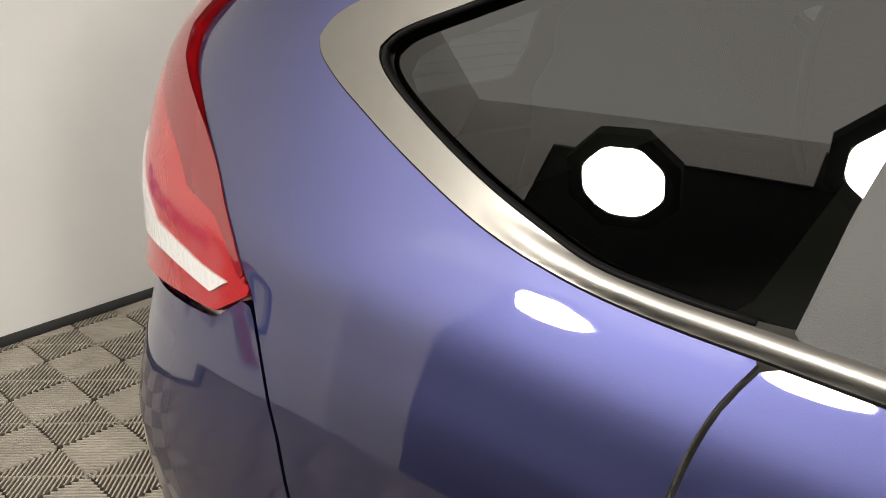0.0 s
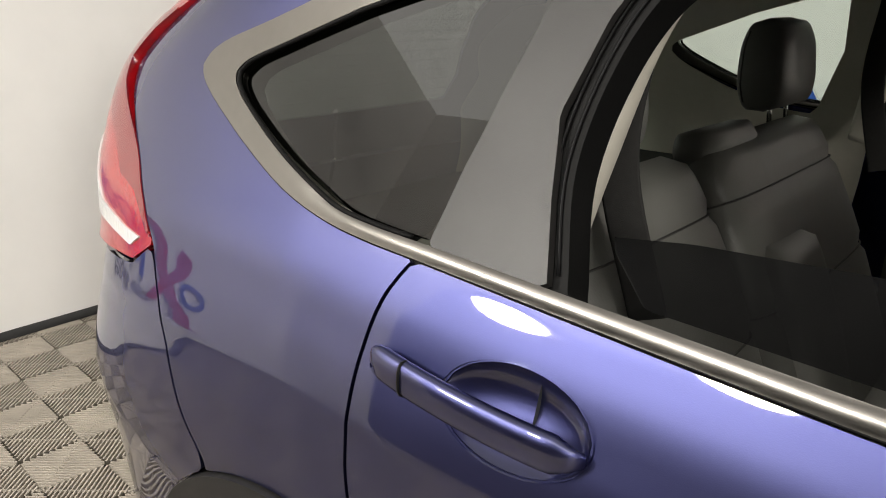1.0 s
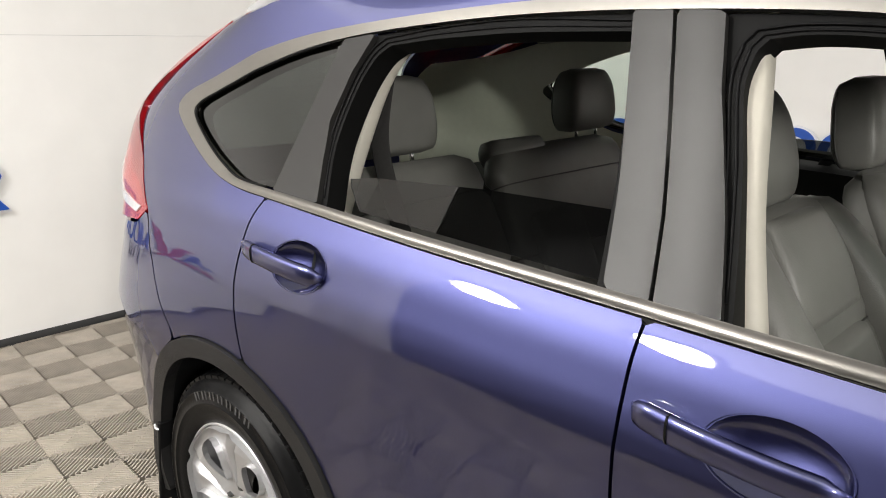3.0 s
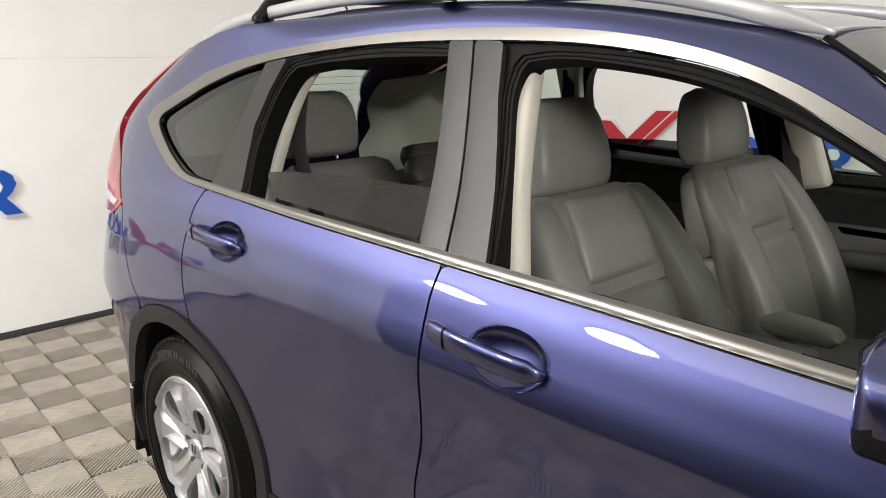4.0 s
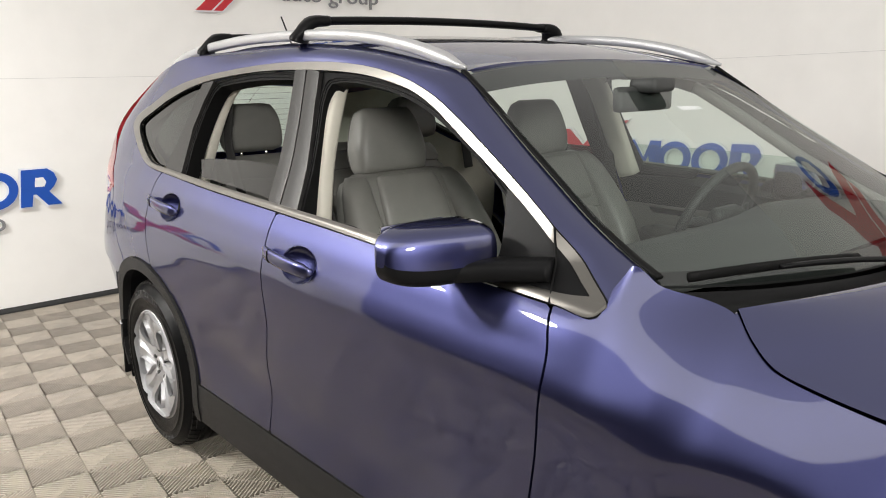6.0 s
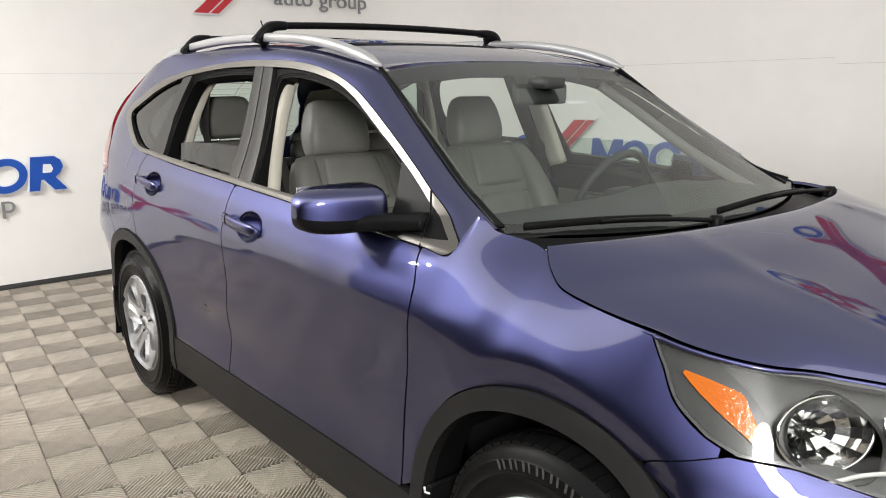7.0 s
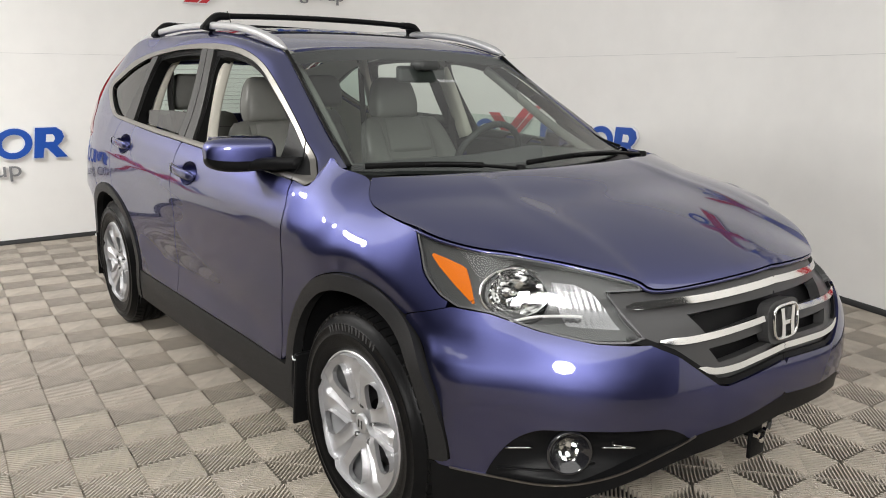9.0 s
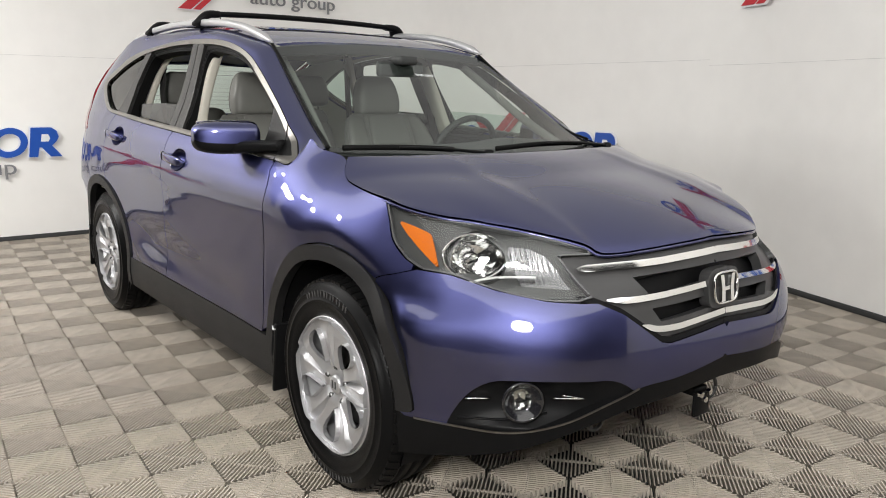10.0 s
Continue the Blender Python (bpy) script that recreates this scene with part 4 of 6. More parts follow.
    hole_f = line([(1.172, 1.10), (1.130, 1.29), (1.105, 1.40), (1.110, 1.442)], 6) + line([(1.125, 1.458), (1.185, 1.462), (1.30, 1.452), (1.446, 1.426), (1.569, 1.388), (1.68, 1.338), (1.80, 1.272), (1.905, 1.205)], 6) + [(1.945, 1.12), (1.955, 1.070)] + [(1.9, 1.072), (1.4, 1.10)]
    frame_f = [(1.150, 1.094), (1.058, 1.493)] + [p for p in line(IN_TOP, 6) if 1.09 < p[0]] + [(2.14, 1.053), (1.662, 1.080), (1.4, 1.095)]
    panel("window_frame", raised(skin, -0.012), frame_f, RUBBER, door_f, holes=[hole_f], step=0.010, depth=0.05, label="black rubber window surround", **k)
    hole_r = line([(0.334, 1.150), (0.300, 1.27), (0.318, 1.38), (0.352, 1.44), (0.385, 1.462)], 6) + line([(0.50, 1.472), (0.70, 1.478), (0.917, 1.474)], 6) + [(0.93, 1.40), (0.968, 1.12), (0.6, 1.135)]
    frame_r = [(0.31, 1.148), (0.262, 1.30), (0.335, 1.482)] + [p for p in line(IN_TOP, 6) if 0.36 < p[0] < 0.99] + [(0.98, 1.113), (0.6, 1.136)]
    panel("window_frame", raised(skin, -0.012), frame_r, RUBBER, door_r, holes=[hole_r], step=0.010, depth=0.05, label="black rubber window surround", **k)
    # thin shiny lips on the rubber
    for hole, door, lo_z in ((hole_f, door_f, 1.105), (hole_r, door_r, 1.16)):
        cut = np.array([p for p in hole if p[1] > lo_z])
        mid = np.array([1.55, 1.20]) if hole is hole_f else np.array([0.66, 1.25])
        for grow, lift in ((0.010, -0.0105), (0.022, -0.0095)):
            d = cut - mid
            q = cut + d / np.linalg.norm(d, axis=1)[:, None] * grow
            sweep("seal_lip", raised(skin, lift)(q[:, 0], q[:, 1]) * [1, -1 if left else 1, 1], oval(0.0045, 0.0035, 6), BLACK, door)
    # rubber round the fixed window and the fine joint round the bright surround
    ring = [p for p in line(IN_TOP, 6)[::-1] if p[0] < 0.22] + [p for p in line(IN_LOW, 6)[::-1] if p[0] < 0.152][1:]
    q = np.array(ring) + (np.array([0.02, 1.30]) - np.array(ring)) * 0.022
    sweep("glass_seal", (skin(q[:, 0], q[:, 1]) + [0, -0.002, 0.001]) * [1, -1 if left else 1, 1], oval(0.007, 0.006, 8), RUBBER, car, "black rubber round the fixed window")
    for q in (np.array(line(TRIM_TOP, 6)), np.array([p for p in line(TRIM_LOW, 6) if p[0] < 0.150 or p[0] > 0.155])):
        sweep("trim_joint", raised(skin, 0.001)(q[:, 0], q[:, 1]) * [1, -1 if left else 1, 1], oval(0.0045, 0.004, 6), RUBBER, car)
    sail = [(1.905, 1.227), (1.955, 1.062), (2.14, 1.052), (2.196, 1.055), (2.150, 1.085), (2.062, 1.141), (1.961, 1.203)]
    panel("mirror_sail", raised(skin, -0.001), sail, BLACK, door_f, step=0.010, depth=0.02, **k)
    split = np.array([(2.062, 1.156), (2.070, 1.135), (2.090, 1.10), (2.115, 1.06), (2.136, 1.034)])
    split = trim_skin(split[:, 0], split[:, 1]) + [0, -0.0010, 0.0006]
    sweep("sail_joint", split * [1, -1 if left else 1, 1], oval(0.0045, 0.0035, 8), RUBBER, door_f, "black joint between door and wing")
    panel("quarter_glass", quarter_pane, [p for p in line(IN_TOP, 6) if p[0] < 0.31] + [(0.240, 1.40), (0.205, 1.30), (0.175, 1.166)] + [p for p in line(IN_LOW, 6)[1:-1] if p[0] < 0.155], SIDE_GLASS if left else TINT, car, step=0.008, depth=0.0, label="green side glass" if left else "dark privacy glass", **k)
    # lowered panes
    if left:
        pane = [(0.33, 1.13), (0.31, 1.17), (0.55, 1.175), (0.95, 1.165), (0.97, 1.09)]
    else:
        pane = [(0.40, 1.143), (0.345, 1.20), (0.43, 1.209), (0.70, 1.216), (0.956, 1.213), (0.985, 1.11)]
    panel("window_pane", door_pane, pane, TINT, door_r, step=0.014, depth=0.004, label="dark tinted pane wound partly down", **k)
    if left:
        pane = [(1.155, 1.10), (1.14, 1.185), (1.5, 1.18), (1.90, 1.165), (1.95, 1.07)]
        panel("window_pane", door_pane, pane, SIDE_GLASS, door_f, step=0.014, depth=0.004, label="green pane wound partly down", **k)
    # door handles
    for door, x0, z0 in ((door_f, 1.085, 0.981), (door_r, 0.142, 1.041)):
        handle(door, x0, z0, left)


def handle(door, x0, z0, left):
    """A pull handle over a hollow cup."""
    m = -1 if left else 1
    cx, cz = x0 + 0.178, z0 - 0.005
    us, vs = np.meshgrid(np.linspace(0, 1, 14), np.linspace(0, 2 * math.pi, 36), indexing="ij")
    uu, zz = cx + 0.090 * us * np.cos(vs), cz + 0.051 * us * np.sin(vs)
    dip = -0.036 * (1 - us ** 2) ** 0.7 + 0.0016
    p = skin(uu, zz)
    p[..., 1] -= dip
    p[..., 1] *= m
    sheet("handle_cup", p[:, :-1], BLUE, door, "blue hollow behind the handle", flip=left, close=True)
    t = np.linspace(0, 1, 22)
    x = x0 - 0.004 + 0.268 * t
    z = z0 + 0.010 - 0.022 * t
    base = skin(x, z)
    base[:, 1] -= 0.006 + 0.020 * np.sin(math.pi * np.clip(t * 1.02, 0, 1)) ** 0.38
    base[:, 1] *= m
    sc = np.clip(np.minimum(t / 0.06, (1 - t) / 0.10), 0.12, 1) ** 0.5
    sweep("handle", base, oval(0.021, 0.040, 14, 2.8), BLUE, door, "blue pull handle", scale=sc)
    q = skin(np.array([x0 + 0.056, x0 + 0.0585]), np.array([z0 + 0.003, z0 + 0.003]))
    q[:, 1] -= 0.0245
    q[:, 1] *= m
    sweep("handle_joint", q + [0, 0, 0.0025], oval(0.0218, 0.0408, 14, 2.8), BLACK, door)


for left in (False, True):
    body_side(left)


# ---- car: roof, screen, bonnet ----
def mirror_y(p):
    return np.asarray(p, float) * [1, -1, 1]


GUTTER = [(-0.26, -0.598, 1.535), (-0.10, -0.597, 1.560), (0.07, -0.594, 1.578), (0.37, -0.590, 1.590), (0.85, -0.588, 1.583), (1.22, -0.586, 1.552), (1.47, -0.582, 1.508), (1.612, -0.578, 1.472),
          (1.73, -0.590, 1.393), (1.85, -0.607, 1.310), (1.97, -0.626, 1.232), (2.08, -0.644, 1.163), (2.19, -0.664, 1.108), (2.272, -0.690, 1.082)]


def side_rail(left):
    """The painted rail over the doors, from roof to screen pillar."""
    top = spline(GUTTER, 10)
    top = top[top[:, 0] >= 0.066]
    lowline = spline(TRIM_TOP, 10)
    fr = np.linspace(0, 1, 110)
    arc_t = np.concatenate([[0], np.cumsum(np.linalg.norm(np.diff(top, axis=0), axis=1))])
    arc_t /= arc_t[-1]
    top = np.stack([np.interp(fr, arc_t, top[:, i]) for i in range(3)], -1)
    low = lowline[lowline[:, 0] >= 0.07]
    arc_l = np.concatenate([[0], np.cumsum(np.linalg.norm(np.diff(low, axis=0), axis=1))])
    arc_l /= arc_l[-1]
    low = np.stack([np.interp(fr, arc_l, low[:, i]) for i in range(2)], -1)
    low3 = skin(low[:, 0], low[:, 1])
    pts = []
    for t in np.linspace(0, 1, 21):
        out = np.zeros((110, 3))
        b = 0.009 * math.sin(math.pi * t)
        out[:, 1], out[:, 2] = -b * 0.8, b * 0.7
        arc = low3 * (1 - t) + top * t + out
        # at the rear the section squares up to meet the quarter panel
        rise = skin(low[:, 0], low[:, 1] + (1.5755 - low[:, 1]) * min(t / 0.65, 1.0))
        inward = np.stack([low[:, 0], np.full(110, -0.576), np.full(110, 1.5745)], -1)
        s = max((t - 0.65) / 0.35, 0.0)
        square = rise * (1 - s) + inward * s + [0, -0.008 * math.sin(math.pi * s), 0.010 * math.sin(math.pi * s)]
        w = (1 - ease(low[:, 0], 0.07, 0.55))[:, None]
        pts.append(arc * (1 - w) + square * w)
    pts = np.array(pts)
    if left:
        pts = mirror_y(pts)
    sheet("roof_side_rail", pts, BLUE, car, thick=0.01, flip=not left)
    # bright rack rail
    rail = spline([(-0.25, -0.588, 1.540), (-0.08, -0.586, 1.585), (0.37, -0.582, 1.616), (0.85, -0.580, 1.609), (1.22, -0.578, 1.580), (1.45, -0.576, 1.537), (1.63, -0.575, 1.482)], 10)
    n = len(rail)
    t = np.linspace(0, 1, n)
    if left:
        rail = mirror_y(rail)
    sweep("roof_rail", rail, oval(0.040, 0.034, 14, 3.2), SILVER, car, "silver roof rail", scale=np.clip(np.minimum(t / 0.05, (1 - t) / 0.10) + 0.25, 0, 1))
    # dark seal between screen and pillar
    edge = spline(GUTTER[7:], 8)
    edge = edge + [0.004, 0.008, 0.004]
    sweep("screen_seal", mirror_y(edge) if left else edge, oval(0.018, 0.010, 8), RUBBER, car)


for left in (False, True):
    side_rail(left)

ROOF_MID = curve([-0.75, -0.45, -0.1, 0.3, 0.85, 1.2, 1.45, 1.56], [1.520, 1.575, 1.605, 1.622, 1.612, 1.578, 1.532, 1.503])
ROOF_EDGE = curve([-0.75, -0.45, -0.26, -0.1, 0.07, 0.37, 0.85, 1.22, 1.47, 1.612], [1.44, 1.50, 1.532, 1.556, 1.572, 1.584, 1.577, 1.547, 1.503, 1.467])


def roof_top(x, y):
    s = np.clip(np.abs(y) / 0.59, 0, 1)
    z = ROOF_MID(x) + (ROOF_EDGE(x) - ROOF_MID(x)) * (0.55 * s ** 2 + 0.45 * s ** 5)
    return np.stack([x + 0 * y, y + 0 * x, z], -1)


def front_edge(y):
    return 1.555 + 0.055 * (np.abs(y) / 0.58) ** 2


ys = np.linspace(-0.588, 0.588, 41)
edge_f = [(front_edge(y), y) for y in ys]
edge_r = [(-0.62 + 0.35 * (abs(y) / 0.588) ** 2.2, y) for y in ys[::-1]]
for left in (False, True):
    qt = spline([(0.07, 1.576), (-0.1, 1.556), (-0.35, 1.538), (-0.474, 1.517)], 12)
    low = skin(qt[:, 0], qt[:, 1]) + [0, 0, -0.002]
    xs = np.linspace(0.075, -0.40, len(qt))
    high = roof_top(xs, np.full(len(qt), -0.575) * np.linspace(1, 0.90, len(qt))) + [0, 0, -0.001]
    rows = np.array([low * (1 - t) + high * t + [0, -0.008 * math.sin(math.pi * t), 0.010 * math.sin(math.pi * t)] for t in np.linspace(0, 1, 7)])
    sheet("roof_corner", mirror_y(rows) if left else rows, BLUE, car, flip=left, thick=0.004)
sun = [(0.80, -0.40), (1.22, -0.40), (1.24, 0.0), (1.22, 0.40), (0.80, 0.40)]
panel("roof", roof_top, edge_f + edge_r, BLUE, car, holes=[sun], step=0.02)
panel("sunroof", lambda u, v: roof_top(u, v) + [0, 0, 0.003], [(0.807, -0.393), (1.214, -0.393), (1.233, 0.0), (1.214, 0.393), (0.807, 0.393)], GLOSS, car, step=0.02, label="closed dark glass sunroof")
panel("headliner", lambda u, v: roof_top(u, v) - [0, 0, 0.045], [(x - 0.02, y * 0.985) for x, y in edge_f] + [(x + 0.05, y * 0.985) for x, y in edge_r], HEADLINER, car, step=0.03, depth=0.0, label="grey cloth headliner")

SCREEN_LOW = [(2.285, -0.690, 1.072), (2.38, -0.50, 1.062), (2.455, -0.25, 1.055), (2.475, 0.0, 1.053)]
SCREEN_TOP = [(1.618, -0.578, 1.468), (1.590, -0.40, 1.487), (1.572, -0.20, 1.499), (1.566, 0.0, 1.503)]


def across(half, n):
    """A line over the car's full width from its right half."""
    p = spline(half + [(x, -y, z) for x, y, z in half[-2::-1]], 12)
    f = np.linspace(0, 1, n)
    a = np.concatenate([[0], np.cumsum(np.linalg.norm(np.diff(p, axis=0), axis=1))])
    return np.stack([np.interp(f, a / a[-1], p[:, i]) for i in range(3)], -1)


N = 49
lo, hi = across(SCREEN_LOW, N), across(SCREEN_TOP, N)
right = spline([(2.285, -0.690, 1.072)] + [(x + 0.006, y + 0.004, z - 0.004) for x, y, z in GUTTER[-2:7:-1]] + [(1.618, -0.578, 1.468)], 8)
a = np.concatenate([[0], np.cumsum(np.linalg.norm(np.diff(right, axis=0), axis=1))])
ts = np.linspace(0, 1, 30)
right = np.stack([np.interp(ts, a / a[-1], right[:, i]) for i in range(3)], -1)


def coons(bottom, top, first, last):
    """A patch between four edges."""
    n, m = len(first), len(bottom)
    s, t = np.linspace(0, 1, n)[:, None, None], np.linspace(0, 1, m)[None, :, None]
    return ((1 - s) * bottom[None] + s * top[None] + (1 - t) * first[:, None] + t * last[:, None]
            - (1 - s) * (1 - t) * bottom[0] - (1 - s) * t * bottom[-1] - s * (1 - t) * top[0] - s * t * top[-1])


screen = coons(lo, hi, right, mirror_y(right))
ss = np.linspace(0, 1, 30)[:, None]
screen[..., 2] += 0.012 * np.sin(math.pi * ss)
screen[..., 0] += 0.008 * np.sin(math.pi * ss)
pane = sheet("windscreen", screen, WINDSCREEN, car, "clear green-tinted windscreen", flip=True)
pane.visible_shadow = False
# dotted dark band behind the screen's top and foot
sheet("screen_band", screen[-4:] - [0.004, 0, 0.006], BLACK, car, "dark band along the glass top")
sheet("screen_band", screen[:3] - [0.004, 0, 0.006], BLACK, car, "dark band along the glass foot")

# bonnet
HOOD_REAR = [(2.440, -0.699, 1.060), (2.50, -0.55, 1.062), (2.56, -0.28, 1.062), (2.575, 0.0, 1.062)]
lead = [(u, float(EDGE_Z(u)) + 0.002) for u in (2.782, 2.83, 2.90, 2.97, 3.05)] + [(3.15, 0.912), (3.25, 0.903), (3.34, 0.891), (3.44, 0.874), (3.49, 0.860), (3.515, 0.844), (3.56, 0.841), (3.70, 0.850), (3.83, 0.858), (U_MID_FRONT, 0.866)]
le = spline(lead, 12)
le3 = front_skin(le[:, 0], le[:, 1])
le3[-1, 1] = 0
le3 = np.concatenate([le3, mirror_y(le3[-2::-1])])
f = np.linspace(0, 1, 121)
al = np.concatenate([[0], np.cumsum(np.linalg.norm(np.diff(le3, axis=0), axis=1))])
front_line = np.stack([np.interp(f, al / al[-1], le3[:, i]) for i in range(3)], -1)
rear_line = across(HOOD_REAR, 121)
side = spline([(2.440, -0.699, 1.060)] + [tuple(wing_skin(np.array(u), EDGE_Z(u)) + [0.002, 0.004, -0.0008]) for u in (2.49, 2.54, 2.61, 2.68, 2.73)] + [tuple(front_line[0])], 8)
a = np.concatenate([[0], np.cumsum(np.linalg.norm(np.diff(side, axis=0), axis=1))])
ts = np.linspace(0, 1, 60)
side = np.stack([np.interp(ts, a / a[-1], side[:, i]) for i in range(3)], -1)
# the notch at the grille's corner stays at the very front of the bonnet
blur = np.exp(-(np.subtract.outer(np.arange(121), np.arange(121)) / 9.0) ** 2)
smooth_line = blur @ front_line / blur.sum(1)[:, None]
pull = np.clip(np.minimum(np.arange(121), np.arange(121)[::-1]) / 14.0, 0, 1)[:, None]
smooth_line = front_line * (1 - pull) + smooth_line * pull
hood = coons(rear_line, smooth_line, side, mirror_y(side))
hood += (front_line - smooth_line)[None] * (np.linspace(0, 1, 60) ** 9)[:, None, None]
s, t = np.linspace(0, 1, 60)[:, None], np.linspace(-1, 1, 121)[None, :]
dome = np.sin(math.pi * np.clip(s, 0, 1)) ** 0.7 * (1 - np.abs(t) ** 4.2)
hood[..., 2] += 0.050 * dome
ridge = np.exp(-((np.abs(t) - 0.52 + 0.10 * s) / 0.055) ** 2) * np.sin(math.pi * s) ** 0.6
hood[..., 2] += 0.004 * ridge
sheet("bonnet", hood, BLUE, car, "", thick=0.006, flip=True)
# rolled edges of the bonnet
sweep("bonnet_edge", front_line + [-0.003, 0, -0.005], oval(0.013, 0.011, 8), BLUE, car)
for left in (False, True):
    sweep("bonnet_edge", (mirror_y(side) if left else side) + [0, 0, -0.005], oval(0.011, 0.010, 8), BLUE, car)
# cowl between bonnet and screen
cowl = coons(rear_line[::4][:31] - [0.03, 0, 0.018], across(SCREEN_LOW, 31) + [0.006, 0, -0.012], np.linspace(rear_line[0] - [0.03, 0, 0.018], lo[0] + [0.006, 0, -0.012], 6), np.linspace(rear_line[-1] - [0.03, 0, 0.018], lo[-1] + [0.006, 0, -0.012], 6))
cowl[1:-1, :, 2] -= 0.015
sheet("cowl", cowl, BLACK, car, "black plastic cowl under the wipers")

# ---- car: running gear ----
TURN_OUT = Matrix(((1, 0, 0, 0), (0, 0, -1, 0), (0, 1, 0, 0), (0, 0, 0, 1)))   # local z looks out of the car's right side


def wheel(at, left, steer=0.0):
    top = empty("wheel", car)
    top.matrix_basis = Matrix.Translation(at) @ pose(0, 0, 0, 0, 0, (180 if left else 0) + steer) @ TURN_OUT
    R = TYRE_R
    bm = bmesh.new()
    prof = [(0.222, -0.02), (0.228, 0.008), (0.240, 0.016), (0.262, 0.021), (0.278, 0.022), (0.280, 0.024), (0.283, 0.024), (0.285, 0.022), (0.308, 0.0185), (0.310, 0.0205), (0.313, 0.020), (0.315, 0.0155), (0.330, 0.004), (0.341, -0.008), (0.3465, -0.020), (0.348, -0.030)]
    for c in (-0.062, -0.105, -0.148):
        prof += [(R, c + 0.028), (R + 0.001, c + 0.008), (R - 0.009, c + 0.006), (R - 0.009, c - 0.001), (R + 0.001, c - 0.003)]
    prof += [(R - 0.004, -0.185), (0.338, -0.205), (0.30, -0.226), (0.25, -0.222), (0.22, -0.19)]
    lathe(bm, prof, 72, Matrix())
    tyre = part("tyre", bm, TYRE, top, "black tyre with ribbed tread")
    bm = bmesh.new()
    for i in range(64):
        m = pose(0, 0, 0, 0, 0, 360 / 64 * i)
        box(bm, (0.012, 0.0265, 0.040), (0, 0, 0))
        for v in bm.verts[-8:]:
            x, y, z = v.co
            v.co = m @ Vector((0.3510 + x * 0.8 - (0.010 if z > 0 else 0), y + (0.006 if z > 0 else 0), z - 0.024))
    tagged(part("tread_shoulder", bm, TYRE, tyre, smooth=False), kind="stuff")
    bm = bmesh.new()
    for a0, n in ((70, 7), (250, 7)):
        for i in range(n):
            a = radians(a0 + i * 7.5)
            q = pose(0, 0, 0, 0, 0, math.degrees(a)) @ Matrix.Translation((0.300, 0, 0.0195))
            for dy, w in ((-0.011, 0.005), (0.006, 0.006)):
                r = bmesh.ops.create_cube(bm, size=1, matrix=q @ Matrix.Translation((0, dy, 0)) @ Matrix.Diagonal((0.026, w, 0.003, 1)))
    tagged(part("sidewall_marking", bm, TYRE_MARK, tyre, "raised plain bars", smooth=False), kind="stuff")
    # rim barrel
    bm = bmesh.new()
    lathe(bm, [(0.2295, 0.006), (0.2275, 0.0125), (0.2235, 0.0125), (0.2205, -0.004), (0.212, -0.03), (0.203, -0.10), (0.208, -0.18)], 64, Matrix())
    part("rim", bm, ALLOY, top, "silver alloy rim")
    # spoke face: a dished disc with ten openings, creased along the spokes
    RO = 0.2215

    def face(u, v):
        th, r = u, v
        r = np.maximum(r, 0.0)
        dish = -0.003 - 0.030 * (1 - (r / RO) ** 1.6) + 0.018 * np.exp(-(r / 0.055) ** 2)
        p = np.mod(5 * (th + 0.314 + 0.55 * (r - 0.13)) / (2 * math.pi), 1.0)
        across = np.abs(p - 0.5) * 2 * math.pi / 5 * r
        groove = 0.0055 + 0.15 * np.maximum(r - 0.075, 0)
        high = 0.027 * ease(r, 0.03, 0.075) * (1 - 0.50 * np.clip((r - 0.178) / 0.036, 0, 1))
        floor_z = 1 - 0.85 * ease(r, 0.040, 0.062)
        inner = floor_z + (1 - floor_z) * across / groove
        outer = 1 - 0.62 * (across - groove) / np.maximum(0.628 * r - groove, 0.004)
        crest = high * np.where(across < groove, inner, outer)
        z = dish + crest
        return np.stack([r * np.cos(th), r * np.sin(th), z], -1)
    holes = []
    for k in range(5):
        for a0, r0, r1, w in ((-0.314, 0.080, 0.194, 0.335),):
            c = 2 * math.pi * k / 5 + a0
            t = np.linspace(0, 2 * math.pi, 20, endpoint=False)
            rr = (r0 + r1) / 2 + (r1 - r0) / 2 * np.cos(t)
            th = c - 0.55 * (rr - 0.13) + w * np.sin(t) * (0.55 + 0.45 * (rr - r0) / (r1 - r0))
            holes += [np.stack([th + d, rr], -1) for d in (-2 * math.pi, 0, 2 * math.pi)]
    out = [(x, 0.002) for x in np.linspace(0, 2 * math.pi, 8)] + [(x, RO) for x in np.linspace(2 * math.pi, 0, 8)]

    def scaled(u, v):
        return face(u / 0.15, v)
    p, fc, n = patch(scaled, [(u * 0.15, v) for u, v in out], [h * [0.15, 1] for h in holes], 0.0036, 0.016)
    link("spokes", data_mesh("spokes", p, [q[::-1] for q in fc], True, -n), ALLOY, top, "silver five-blade spokes with sharp creases")
    bm = bmesh.new()
    r = lathe(bm, [(0.031, -0.012), (0.030, -0.003), (0.026, 0.0)], 28, Matrix())
    bm.faces.new(r[-1])
    cap = part("centre_cap", bm, ALLOY, top)
    bm = bmesh.new()
    for x in (-0.009, 0.009):
        box(bm, (0.005, 0.026, 0.003), (x, 0, 0.001), 0.001)
    part("emblem_bars", bm, GREY_GRILLE, cap, smooth=False)
    for i in range(5):
        bm = bmesh.new()
        a = 2 * math.pi * i / 5 + 0.314
        q = Matrix.Translation((0.060 * math.cos(a), 0.060 * math.sin(a), -0.012))
        rr = lathe(bm, [(0.0125, -0.01), (0.0105, 0.004), (0.007, 0.009)], 6, q)
        bm.faces.new(rr[-1])
        part("wheel_nut", bm, LAMP_GREY, top, smooth=False)
